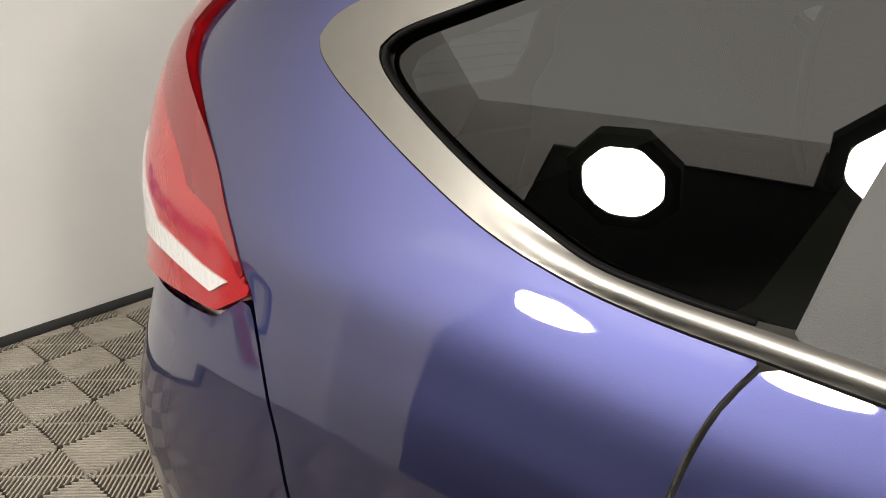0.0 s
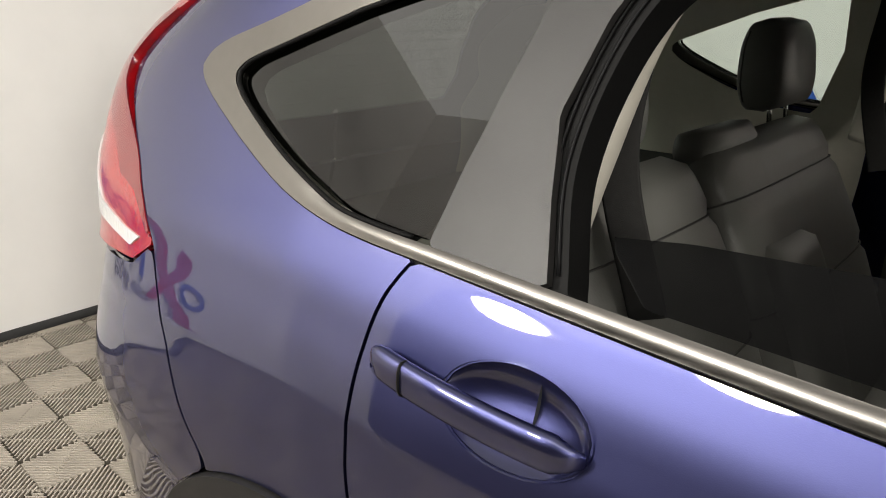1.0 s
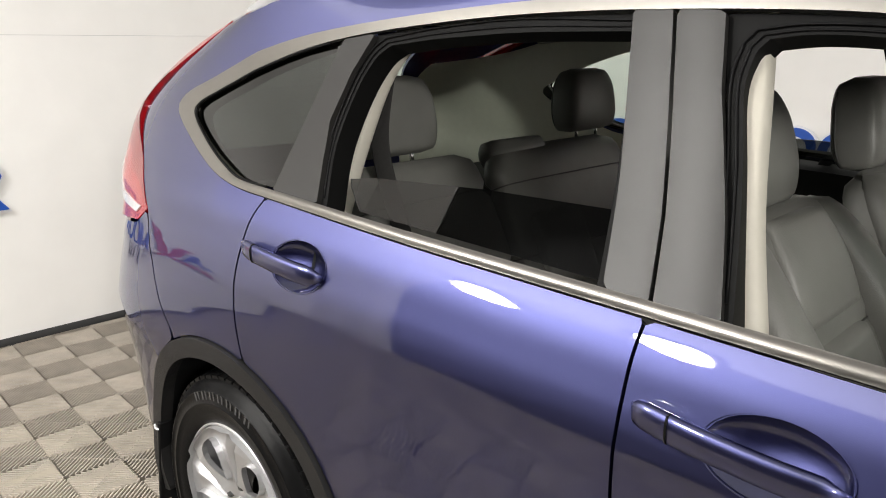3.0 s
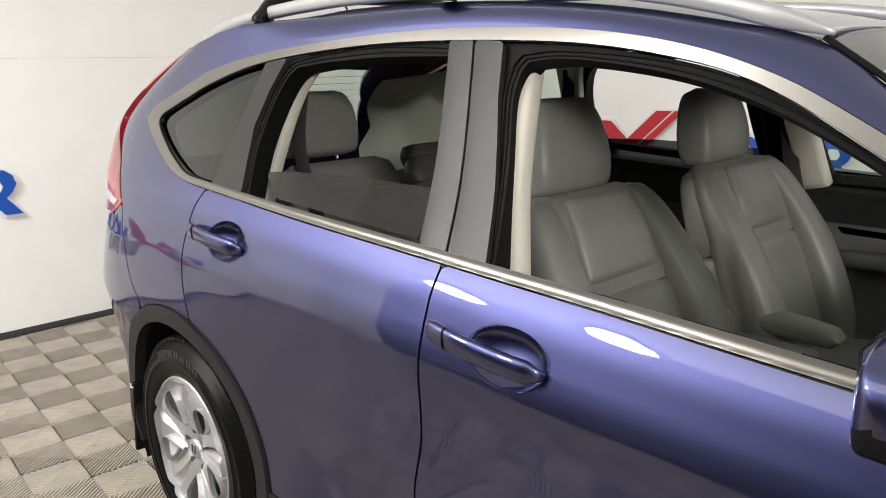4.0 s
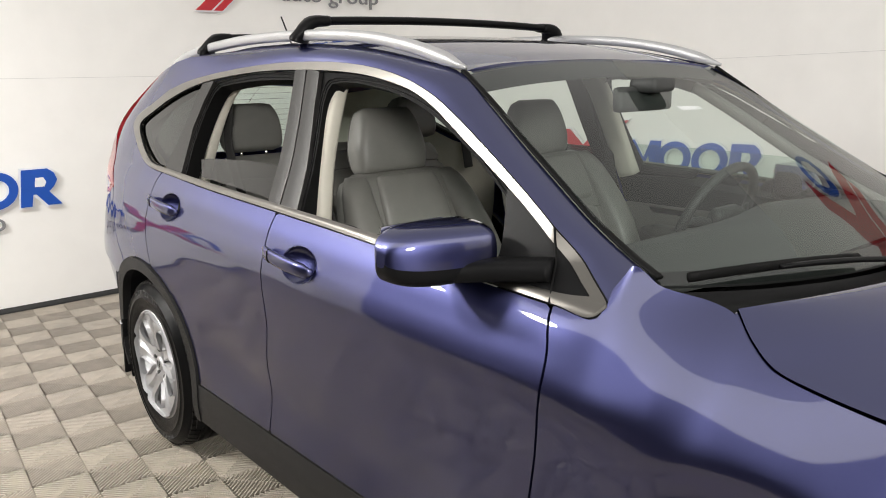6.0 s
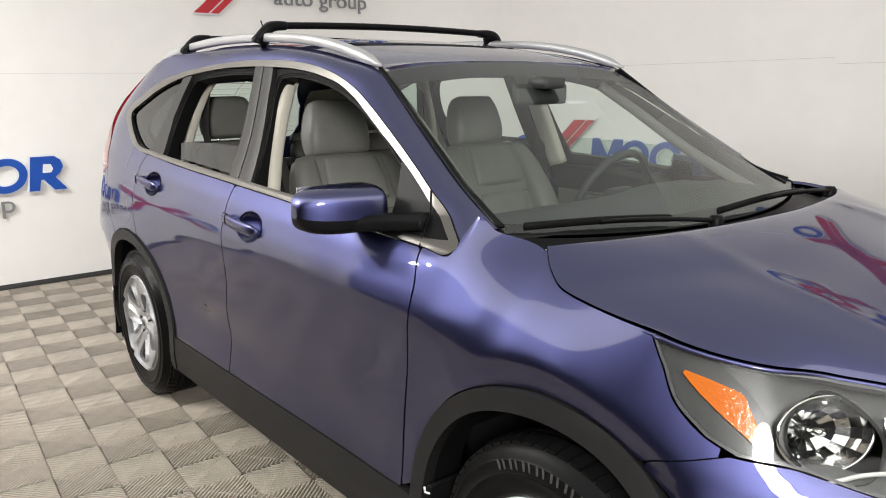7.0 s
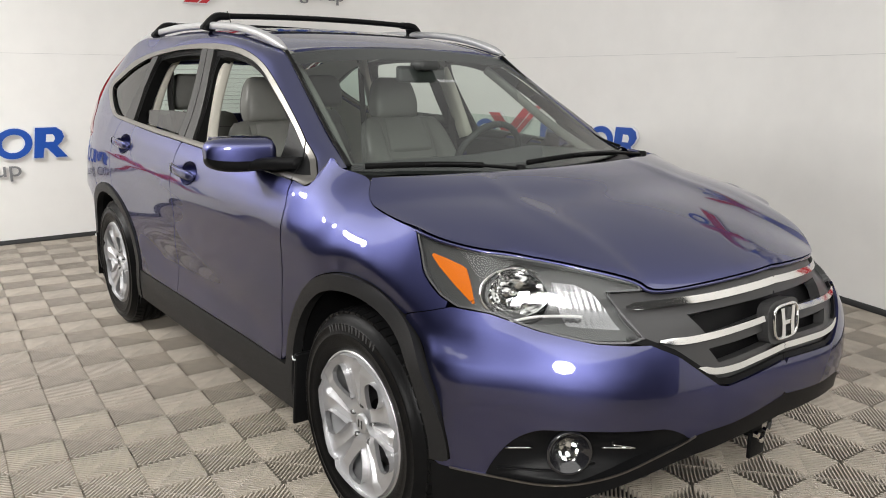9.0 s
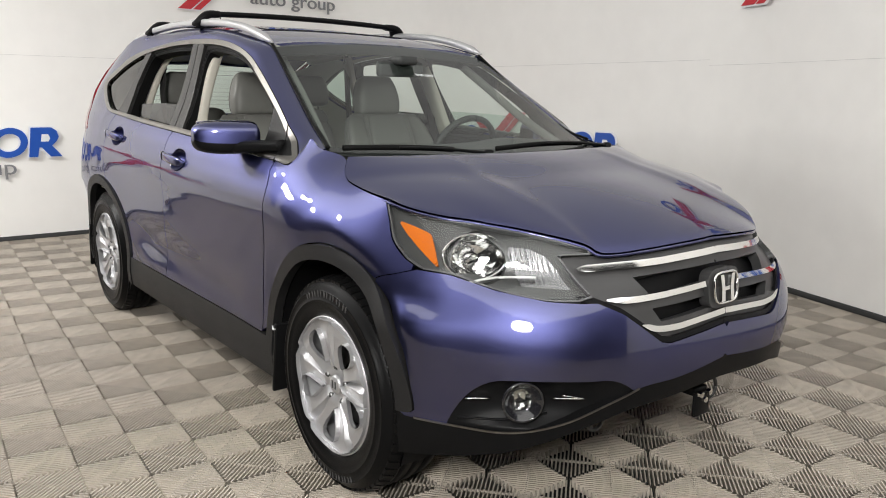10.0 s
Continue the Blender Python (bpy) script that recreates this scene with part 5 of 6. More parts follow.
    bm = bmesh.new()
    r = lathe(bm, [(0.150, -0.085), (0.150, -0.075), (0.06, -0.075)], 40, Matrix())
    part("brake_disc", bm, STEEL, top, "dull grey steel disc")
    bm = bmesh.new()
    box(bm, (0.075, 0.16, 0.05), (0.12, 0.02, -0.08), 0.012)
    part("brake_caliper", bm, LAMP_GREY, top)
    bm = bmesh.new()
    r = lathe(bm, [(0.20, -0.13), (0.01, -0.13)], 24, Matrix())
    part("wheel_back", bm, BLACK, top)
    return top


for x in (HUB_R, HUB_F):
    for left in (False, True):
        wheel((x, 0.868 if left else -0.868, HUB_Z), left, 0.0)

# wheel housings, mud flaps and the dark underside
for x, nm, out in ((HUB_R, "rear", 0.872), (ARCH_F, "front", 0.832)):
    for m in (-1, 1):
        t = np.linspace(radians(-25), radians(205), 30)
        pts = np.array([[(x + 0.402 * math.cos(a), m * y, HUB_Z + 0.01 + 0.402 * math.sin(a)) for y in (out, 0.75, 0.60)] for a in t])
        sheet("wheel_housing", pts, BLACK, car, thick=0.005)
        inner = [[(x + r * math.cos(a), m * 0.60, HUB_Z + 0.01 + r * math.sin(a)) for r in (0.402, 0.2, 0.0)] for a in t]
        sheet("housing_wall", inner, BLACK, car)
        bm = bmesh.new()
        box(bm, (0.016, 0.20, 0.27), (0, 0, 0), 0.006)
        flap = part("mud_flap", bm, BLACK, car, "black plastic mud flap behind the wheel")
        flap.matrix_basis = pose((HUB_F if nm == "front" else x) - 0.408, m * 0.785, 0.325, 0, 8 if nm == "front" else 10, 0)
        if m < 0:
            bm = bmesh.new()
            box(bm, (0.018, 0.004, 0.004), (0, 0, 0))
            box(bm, (0.004, 0.004, 0.014), (-0.009, 0, 0.006))
            clip = part("clip", bm, SIGN_WHITE, flap, "small pale clip", smooth=False)
            clip.matrix_basis = pose(0.0, -0.103, 0.115, 0, -20, 0)
bm = bmesh.new()
box(bm, (2.25, 1.60, 0.10), (1.31, 0, 0.27), 0.03)
box(bm, (0.62, 1.15, 0.12), (-0.55, 0, 0.33), 0.04)
box(bm, (0.95, 1.10, 0.10), (2.72, 0, 0.33), 0.04)
part("underbody", bm, BLACK, car, "black underbody")
bm = bmesh.new()
box(bm, (0.05, 1.5, 0.55), (2.22, 0, 0.72))
box(bm, (0.72, 0.95, 0.33), (2.66, 0, 0.62))
part("bulkhead", bm, BLACK, car)

# ---- car: front lamps and grille ----
HEAD = line([(u, float(EDGE_Z(u)) - 0.002) for u in (2.777, 2.83, 2.90, 2.97, 3.05)] + [(3.15, 0.908), (3.25, 0.899), (3.34, 0.887), (3.43, 0.870), (3.485, 0.856), (3.495, 0.842)], 5)
HEAD += line([(3.385, 0.838), (3.41, 0.79), (3.445, 0.738)], 5) + line([(3.40, 0.728), (3.306, 0.729), (3.16, 0.750), (3.029, 0.779), (2.948, 0.786)], 6) + line([(2.90, 0.809), (2.85, 0.853), (2.815, 0.909)], 6)


def inset(poly, d):
    """The outline moved inwards by d, corner by corner."""
    p = np.array([q for k, q in enumerate(poly) if k == 0 or np.hypot(*np.subtract(q, poly[k - 1])) > 1e-4])
    t = np.roll(p, -1, 0) - np.roll(p, 1, 0)
    n = np.stack([-t[:, 1], t[:, 0]], -1) / np.maximum(np.linalg.norm(t, axis=1), 1e-9)[:, None]
    x, y = p[:, 0], p[:, 1]
    turn = np.sign(np.sum(x * np.roll(y, -1) - np.roll(x, -1) * y))
    return [tuple(q) for q in p + n * d * turn]


def fluted(u, v):
    """A reflector of narrow upright flutes behind the lamp cover."""
    return raised(front_skin, -0.018)(u, v) + (0.0025 * np.abs(np.sin(math.pi * u / 0.017)))[..., None] * np.array([0.8, -0.6, 0.1])


def head_lamp(left):
    lamp = empty("head_lamp", car)
    k = dict(left=left)
    m = 1 if left else -1
    panel("lamp_cover", raised(front_skin, 0.0), HEAD, CLEAR, lamp, depth=0.0, step=0.012, label="clear plastic cover", **k).visible_shadow = False
    bowl_u, bowl_z = 3.118, 0.828
    hole = [(bowl_u + 0.098 * math.cos(t), bowl_z + 0.066 * math.sin(t)) for t in np.linspace(0, 2 * math.pi, 30, endpoint=False)]
    panel("housing", raised(front_skin, -0.022), HEAD, LAMP_GREY, lamp, holes=[hole], step=0.010, depth=-0.021, label="grey inner housing", **k)
    panel("bezel", raised(front_skin, -0.002), HEAD, LAMP_RIM, lamp, holes=[inset(HEAD, 0.0045)], step=0.003, depth=0.015, **k)
    amber = [(2.836, 0.913), (2.887, 0.901), (2.930, 0.888), (2.942, 0.882), (2.966, 0.842), (2.990, 0.797), (2.984, 0.797), (2.958, 0.815), (2.922, 0.842), (2.875, 0.878)]
    panel("turn_reflector", raised(front_skin, -0.010), amber, AMBER, lamp, step=0.008, depth=0.010, label="amber moulded reflector", **k)
    # main bowl
    c = front_skin(np.array(bowl_u), np.array(bowl_z))
    e = 0.002
    n = np.cross(front_skin(bowl_u + e, bowl_z) - front_skin(bowl_u - e, bowl_z), front_skin(bowl_u, bowl_z + e) - front_skin(bowl_u, bowl_z - e))
    n = n / np.linalg.norm(n)
    n = n * 0.6 + np.array([0.4, 0, 0])
    n /= np.linalg.norm(n)
    c = c - n * 0.022
    c, n = c * [1, -m, 1], n * [1, -m, 1]
    frame3 = Matrix.Translation(c) @ Vector(n).to_track_quat("Z", "Y").to_matrix().to_4x4() @ Matrix.Diagonal((1.16, 0.80, 1, 1))
    bm = bmesh.new()
    lathe(bm, [(0.083, 0.002), (0.078, 0.003), (0.072, -0.010), (0.062, -0.026), (0.045, -0.040), (0.022, -0.048), (0.001, -0.050)], 18, frame3)
    part("reflector_bowl", bm, REFLECTOR, lamp, "bright faceted reflector bowl", smooth=False)
    bm = bmesh.new()
    lathe(bm, [(0.001, -0.008), (0.009, -0.010), (0.010, -0.03), (0.006, -0.05)], 16, frame3)
    part("bulb_shield", bm, CHROME, lamp)
    bm = bmesh.new()
    lathe(bm, [(0.0815, 0.001), (0.084, 0.005), (0.081, 0.008), (0.078, 0.004)], 40, frame3)
    part("bowl_ring", bm, CHROME, lamp, "bright ring")
    high = [(3.235, 0.862), (3.30, 0.858), (3.345, 0.838), (3.375, 0.79), (3.398, 0.752), (3.33, 0.747), (3.25, 0.758), (3.232, 0.80), (3.225, 0.835)]
    panel("main_beam_reflector", fluted, high, FLUTED, lamp, step=0.004, depth=0.008, label="bright fluted reflector", **k)
    path = spline([(3.088, 0.763), (3.144, 0.775), (3.19, 0.780), (3.252, 0.783), (3.295, 0.783)], 6)
    sweep("light_bar", raised(front_skin, -0.006)(path[:, 0], path[:, 1]) * [1, -m, 1], oval(0.008, 0.008, 8), WHITE_LENS, lamp, "thin white light bar")
    panel("lower_garnish", raised(front_skin, -0.014), [(3.03, 0.785), (3.16, 0.757), (3.306, 0.738), (3.43, 0.738), (3.40, 0.760), (3.25, 0.766), (3.10, 0.788)], LAMP_GREY, lamp, step=0.007, depth=0.008, **k)


GRILLE = line([(3.385, 0.836), (3.49, 0.842)], 3) + line([(3.50, 0.842), (3.56, 0.838), (3.70, 0.846), (3.83, 0.854), (U_MID_FRONT, 0.862)], 5) + [(U_MID_FRONT, 0.620), (3.80, 0.608), (3.70, 0.602), (3.665, 0.611), (3.60, 0.650), (3.53, 0.697), (3.455, 0.728), (3.445, 0.738), (3.41, 0.79)]


def bar_line(pts):
    return line(pts, 8)


def front_grille(left):
    k = dict(left=left)
    slots = [line([(3.62, 0.787), (3.75, 0.792), (U_MID_FRONT, 0.797)], 4) + line([(U_MID_FRONT, 0.752), (3.75, 0.742), (3.66, 0.738)], 4),
             line([(3.655, 0.700), (3.78, 0.702), (U_MID_FRONT, 0.709)], 4) + line([(U_MID_FRONT, 0.672), (3.78, 0.662), (3.69, 0.659)], 4)]
    g = panel("grille", raised(skin, -0.018), GRILLE, GREY_GRILLE, car, holes=slots, step=0.010, depth=0.03, label="dark grey grille surround", **k)
    panel("grille_back", raised(skin, -0.06), [(3.60, 0.60), (U_MID_FRONT, 0.62), (U_MID_FRONT, 0.83), (3.55, 0.83)], BLACK, g, step=0.03, depth=0.0, **k)
    for pts, h in (([(3.415, 0.803), (3.48, 0.807), (3.56, 0.812), (3.70, 0.818), (3.85, 0.826), (U_MID_FRONT, 0.832)], 0.018), ([(3.468, 0.731), (3.56, 0.727), (3.66, 0.730), (3.78, 0.736), (3.90, 0.741), (3.955, 0.743)], 0.016), ([(3.588, 0.661), (3.65, 0.644), (3.74, 0.640), (3.85, 0.645), (U_MID_FRONT, 0.652)], 0.017)):
        p = np.array(bar_line(pts))
        n = len(p)
        half = h / 2 * np.clip(np.linspace(0, 7, n), 0.12, 1)
        poly = [(u, z + d) for (u, z), d in zip(p, half)] + [(u, z - d) for (u, z), d in list(zip(p, half))[::-1]]
        panel("chrome_bar", raised(skin, -0.003), poly, CHROME, g, step=0.006, depth=0.014, label="polished bright bar", **k)
    panel("grille_garnish", raised(skin, -0.008), [(3.39, 0.733), (3.45, 0.722), (3.53, 0.690), (3.60, 0.645), (3.655, 0.607), (3.72, 0.598), (U_MID_FRONT, 0.612), (U_MID_FRONT, 0.630), (3.72, 0.614), (3.67, 0.622), (3.60, 0.665), (3.53, 0.710), (3.45, 0.740), (3.40, 0.745)], BLACK, g, step=0.007, depth=0.02, **k)


def fog_lamp(left):
    k = dict(left=left)
    m = 1 if left else -1
    hole = line([(3.035, 0.350), (3.05, 0.405), (3.085, 0.468), (3.135, 0.505), (3.20, 0.515), (3.40, 0.517), (3.49, 0.512), (3.560, 0.470), (3.46, 0.430), (3.36, 0.388), (3.275, 0.364), (3.17, 0.348)], 5)

    def hollow(u, v):
        p = skin(u, v)
        d = np.clip(1 - ((u - 3.28) / 0.24) ** 2, 0, 1) * np.clip(1 - ((v - 0.445) / 0.08) ** 2, 0, 1)
        e = 0.002
        n = np.cross(skin(u + e, v) - skin(u - e, v), skin(u, v + e) - skin(u, v - e))
        return p - (0.006 + 0.05 * d)[..., None] * n / np.linalg.norm(n, axis=-1)[..., None]
    bez = panel("fog_bezel", hollow, hole, BLACK, car, step=0.010, depth=0.0, label="black recessed bezel", **k)
    c = skin(np.array(3.226), np.array(0.452))
    n = np.array([0.86, -0.5, 0.0])
    c = c - n * 0.012
    c, n = c * [1, -m, 1], n * [1, -m, 1]
    fr = Matrix.Translation(c) @ Vector(n).to_track_quat("Z", "Y").to_matrix().to_4x4()
    lamp = empty("fog_lamp", car)
    bm = bmesh.new()
    lathe(bm, [(0.052, -0.02), (0.060, 0.004), (0.057, 0.012), (0.052, 0.008), (0.042, -0.012), (0.030, -0.018)], 36, fr)
    part("fog_ring", bm, GLOSS, lamp, "gloss black ring")
    bm = bmesh.new()
    lathe(bm, [(0.030, -0.016), (0.029, -0.008), (0.023, -0.003), (0.012, 0.0), (0.001, 0.001)], 32, fr)
    part("fog_lens", bm, CLEAR, lamp, "clear round lens")
    bm = bmesh.new()
    lathe(bm, [(0.031, -0.016), (0.027, -0.024), (0.016, -0.034), (0.001, -0.038)], 12, fr)
    part("fog_bowl", bm, REFLECTOR, lamp, "bright faceted bowl", smooth=False)
    for pts in ([(3.07, 0.446), (3.13, 0.447)], [(3.31, 0.452), (3.40, 0.453)], [(3.34, 0.466), (3.41, 0.454)], [(3.06, 0.388), (3.20, 0.386), (3.30, 0.405)]):
        p = np.array(spline(pts, 6))
        q = raised(hollow, 0.012)(p[:, 0], p[:, 1]) * [1, -m, 1]
        sweep("bezel_fin", q, oval(0.010, 0.005, 8), CHROME if len(pts) == 2 else BLACK, bez)


for left in (False, True):
    head_lamp(left)
    front_grille(left)
    fog_lamp(left)

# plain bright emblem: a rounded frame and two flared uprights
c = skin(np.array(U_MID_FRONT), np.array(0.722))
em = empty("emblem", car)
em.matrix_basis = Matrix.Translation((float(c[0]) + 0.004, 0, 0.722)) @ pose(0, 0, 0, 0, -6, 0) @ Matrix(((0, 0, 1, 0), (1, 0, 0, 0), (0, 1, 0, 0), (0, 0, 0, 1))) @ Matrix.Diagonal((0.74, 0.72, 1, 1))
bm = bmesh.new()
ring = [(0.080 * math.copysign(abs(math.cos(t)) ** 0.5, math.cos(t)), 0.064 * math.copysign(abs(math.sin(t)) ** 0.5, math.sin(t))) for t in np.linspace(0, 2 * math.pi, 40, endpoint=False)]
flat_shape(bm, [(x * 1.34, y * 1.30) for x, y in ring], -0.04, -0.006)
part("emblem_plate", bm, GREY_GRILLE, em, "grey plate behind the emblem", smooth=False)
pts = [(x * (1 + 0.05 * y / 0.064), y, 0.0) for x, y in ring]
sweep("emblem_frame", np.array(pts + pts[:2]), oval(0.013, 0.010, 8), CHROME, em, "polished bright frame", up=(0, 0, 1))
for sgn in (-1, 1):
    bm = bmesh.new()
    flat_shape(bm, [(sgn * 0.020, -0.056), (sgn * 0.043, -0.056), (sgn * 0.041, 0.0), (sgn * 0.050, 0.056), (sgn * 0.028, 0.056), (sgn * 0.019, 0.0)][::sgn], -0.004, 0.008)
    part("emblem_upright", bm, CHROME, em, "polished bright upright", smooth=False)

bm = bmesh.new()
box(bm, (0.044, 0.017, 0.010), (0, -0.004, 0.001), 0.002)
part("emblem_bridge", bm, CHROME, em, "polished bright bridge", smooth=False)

# towing bracket and eyes under the bumper
bm = bmesh.new()
box(bm, (0.012, 0.075, 0.075), (3.40, 0.0, 0.335), 0.003)
box(bm, (0.06, 0.06, 0.03), (3.37, 0.0, 0.375), 0.005)
box(bm, (0.20, 0.03, 0.03), (3.26, 0.0, 0.385), 0.004)
tow = part("towing_bracket", bm, BLACK, car, "black steel towing bracket")
bm = bmesh.new()
for y, z in ((-0.022, 0.372), (0.022, 0.372), (0.0, 0.352)):
    rr = lathe(bm, [(0.011, 0.0), (0.010, 0.012)], 6, Matrix.Translation((3.407, y, z)) @ pose(0, 0, 0, 0, 90, 0))
    bm.faces.new(rr[-1])
part("bolt_set", bm, CHROME, tow, smooth=False)
for x, y, z, r in ((3.36, 0.10, 0.355, 0.030), (3.28, -0.36, 0.335, 0.030)):
    t = np.linspace(0, 2 * math.pi, 24)
    sweep("towing_eye", np.stack([x + 0.3 * r * np.cos(t), y + r * 0.9 * np.cos(t), z + 1.25 * r * np.sin(t)], -1), oval(0.013, 0.013, 8), LAMP_GREY, car, "grey steel towing eye", up=(1, 0.2, 0))
    bm = bmesh.new()
    box(bm, (0.10, 0.025, 0.025), (x - 0.05, y, z + 0.045), 0.005)
    part("eye_mount", bm, BLACK, car)

# ---- car: mirrors, wipers, rack ----
def door_mirror(left):
    m = 1 if left else -1
    top = empty("door_mirror", car)
    if left:
        top.matrix_basis = pose(-0.09, -0.05, -0.035)
    ts = 1 - np.linspace(1, 0, 30) ** 2.2
    ang = np.linspace(0, 2 * math.pi, 80, endpoint=False)
    grid = []
    for t in ts:
        y = m * (0.788 + 0.232 * t)
        e = max(1 - t ** 6.0, 0.0) ** 0.5 * min(1.0, (t / 0.05 + 0.35)) ** 0.5
        front = 0.140 * (1 - 0.30 * t ** 2.2) * (0.25 + 0.75 * e)
        back = 1.815 + 0.02 * (1 - t) + 0.04 * (1 - e)
        h = 0.064 * (0.20 + 0.80 * e) * (0.95 + 0.05 * t)
        cz = 1.108
        c, s = np.cos(ang), np.sin(ang)
        # blunt glass side to the rear, rounded nose
        mid = back + 0.25 * front
        px = np.where(c > 0, mid + 0.75 * front * np.abs(c) ** 0.62, mid - 0.25 * front * np.abs(c) ** 0.4)
        pz = cz + h * np.sign(s) * np.abs(s) ** np.where(s > 0, 0.52, 0.50) - 0.003 * (px - mid) / 0.1
        grid.append(np.stack([px, np.full(80, y), pz], -1))
    grid = np.array(grid)
    upper = np.concatenate([grid[:, -1:], grid[:, :43]], 1)
    lower = grid[:, 42:80]
    sheet("mirror_cap", upper, BLUE, top, "blue painted cap", flip=left)
    sheet("mirror_base", lower, BLACK, top, "black lower shell", flip=left)
    bm = bmesh.new()
    box(bm, (0.004, 0.16, 0.10), (1.830, m * 0.91, 1.118), 0.0)
    part("mirror_glass", bm, CHROME, top, "mirror glass", smooth=False)
    for end in (0, -1):
        ring_pts = grid[end]
        bm = bmesh.new()
        bm.faces.new([bm.verts.new(p) for p in ring_pts])
        part("mirror_end", bm, BLUE if end else BLACK, top, smooth=False)
    arm = spline([(2.085, m * 0.760, 1.082), (2.03, m * 0.79, 1.079), (1.97, m * 0.83, 1.076), (1.92, m * 0.87, 1.072)], 8)
    sweep("mirror_arm", arm, oval(0.085, 0.046, 14, 2.8), BLACK, top, "black arm")


for left in (False, True):
    door_mirror(left)


def wiper(pivot, tip, lift):
    top = empty("wiper", car)
    p0, p1 = np.array(pivot), np.array(tip)
    t = np.linspace(0, 1, 16)[:, None]
    path = p0 + (p1 - p0) * t + [0, 0, 1] * (lift * np.sin(math.pi * t))
    sweep("wiper_arm", path[:11], oval(0.018, 0.012, 8), BLACK, top, scale=np.linspace(1.2, 0.7, 11))
    d = (p1 - p0) / np.linalg.norm(p1 - p0)
    blade = [p0 + (p1 - p0) * f + [0, 0, 0.004 + 0.6 * lift * math.sin(math.pi * f)] + np.array([-0.014, 0, 0.0]) for f in np.linspace(0.25, 1.05, 14)]
    sweep("wiper_blade", np.array(blade), oval(0.012, 0.020, 8), RUBBER, top)
    bm = bmesh.new()
    rr = lathe(bm, [(0.02, -0.02), (0.02, 0.006), (0.014, 0.014)], 16, Matrix.Translation(pivot))
    bm.faces.new(rr[-1])
    part("pivot_cap", bm, BLACK, top)


wiper((2.50, -0.12, 1.062), (2.335, -0.62, 1.082), 0.012)
wiper((2.46, 0.60, 1.068), (2.475, -0.02, 1.072), 0.020)


def cross_bar(x, z):
    top = empty("roof_cross_bar", car)
    ys = np.linspace(-0.555, 0.555, 20)
    path = np.stack([np.full(20, x), ys, z + 0.012 * (1 - (ys / 0.555) ** 2)], -1)
    sweep("bar", path, oval(0.060, 0.026, 14, 2.6), BLACK, top, "black aero bar")
    for m in (-1, 1):
        foot = spline([(x, m * 0.50, z + 0.002), (x, m * 0.555, z - 0.004), (x - 0.012, m * 0.585, z - 0.035), (x - 0.02, m * 0.592, z - 0.062)], 6)
        sweep("bar_foot", foot, oval(0.085, 0.042, 14, 3.0), BLACK, top, "black plastic foot", up=(0.05, 0, 1), scale=np.linspace(0.8, 1.15, len(foot)))


cross_bar(0.868, 1.652)
cross_bar(0.135, 1.645)
sweep("aerial", spline([(-0.235, 0.0, 1.590), (-0.296, 0.0, 1.695), (-0.352, 0.0, 1.782)], 6), oval(0.007, 0.007, 8), BLACK, car, "short black roof aerial", up=(0, 1, 0))

# ---- car: tail ----
GLASS_HOLE = [(U_MID_REAR - 0.001, 1.12), (-0.98, 1.125), (-0.92, 1.20), (-0.90, 1.32), (-0.98, 1.46), (U_MID_REAR - 0.001, 1.475)]
for left in (False, True):
    k = dict(left=left)
    gate = [(U_MID_REAR, 0.99), (-0.805, 0.99), (-0.815, 1.10), (-0.795, 1.22), (-0.745, 1.325), (-0.685, 1.405), (-0.605, 1.475), (-0.52, 1.535), (-0.7, 1.54), (U_MID_REAR, 1.54)]
    panel("tailgate", skin, gate, BLUE, car, holes=[GLASS_HOLE], step=0.02, **k)
    panel("rear_glass", raised(skin, -0.004), [(U_MID_REAR, 1.12), (-0.98, 1.125), (-0.92, 1.20), (-0.90, 1.32), (-0.98, 1.46), (U_MID_REAR, 1.475)], SIDE_GLASS, car, step=0.03, depth=0.0, label="rear glass with heating lines", **k)
    for z in np.arange(1.16, 1.46, 0.03):
        u = np.linspace(U_MID_REAR, -0.96, 10)
        q = raised(skin, -0.006)(u, np.full(10, z)) * [1, -1 if left else 1, 1]
        sweep("heating_line", q, oval(0.0016, 0.0016, 4), SEAM, car)

# ---- car: cabin ----
bm = bmesh.new()
box(bm, (2.75, 1.50, 0.05), (0.80, 0, 0.34), 0.01)
box(bm, (0.85, 1.36, 0.10), (-0.42, 0, 0.62), 0.02)
part("cabin_floor", bm, CARPET, car, "dark carpet")


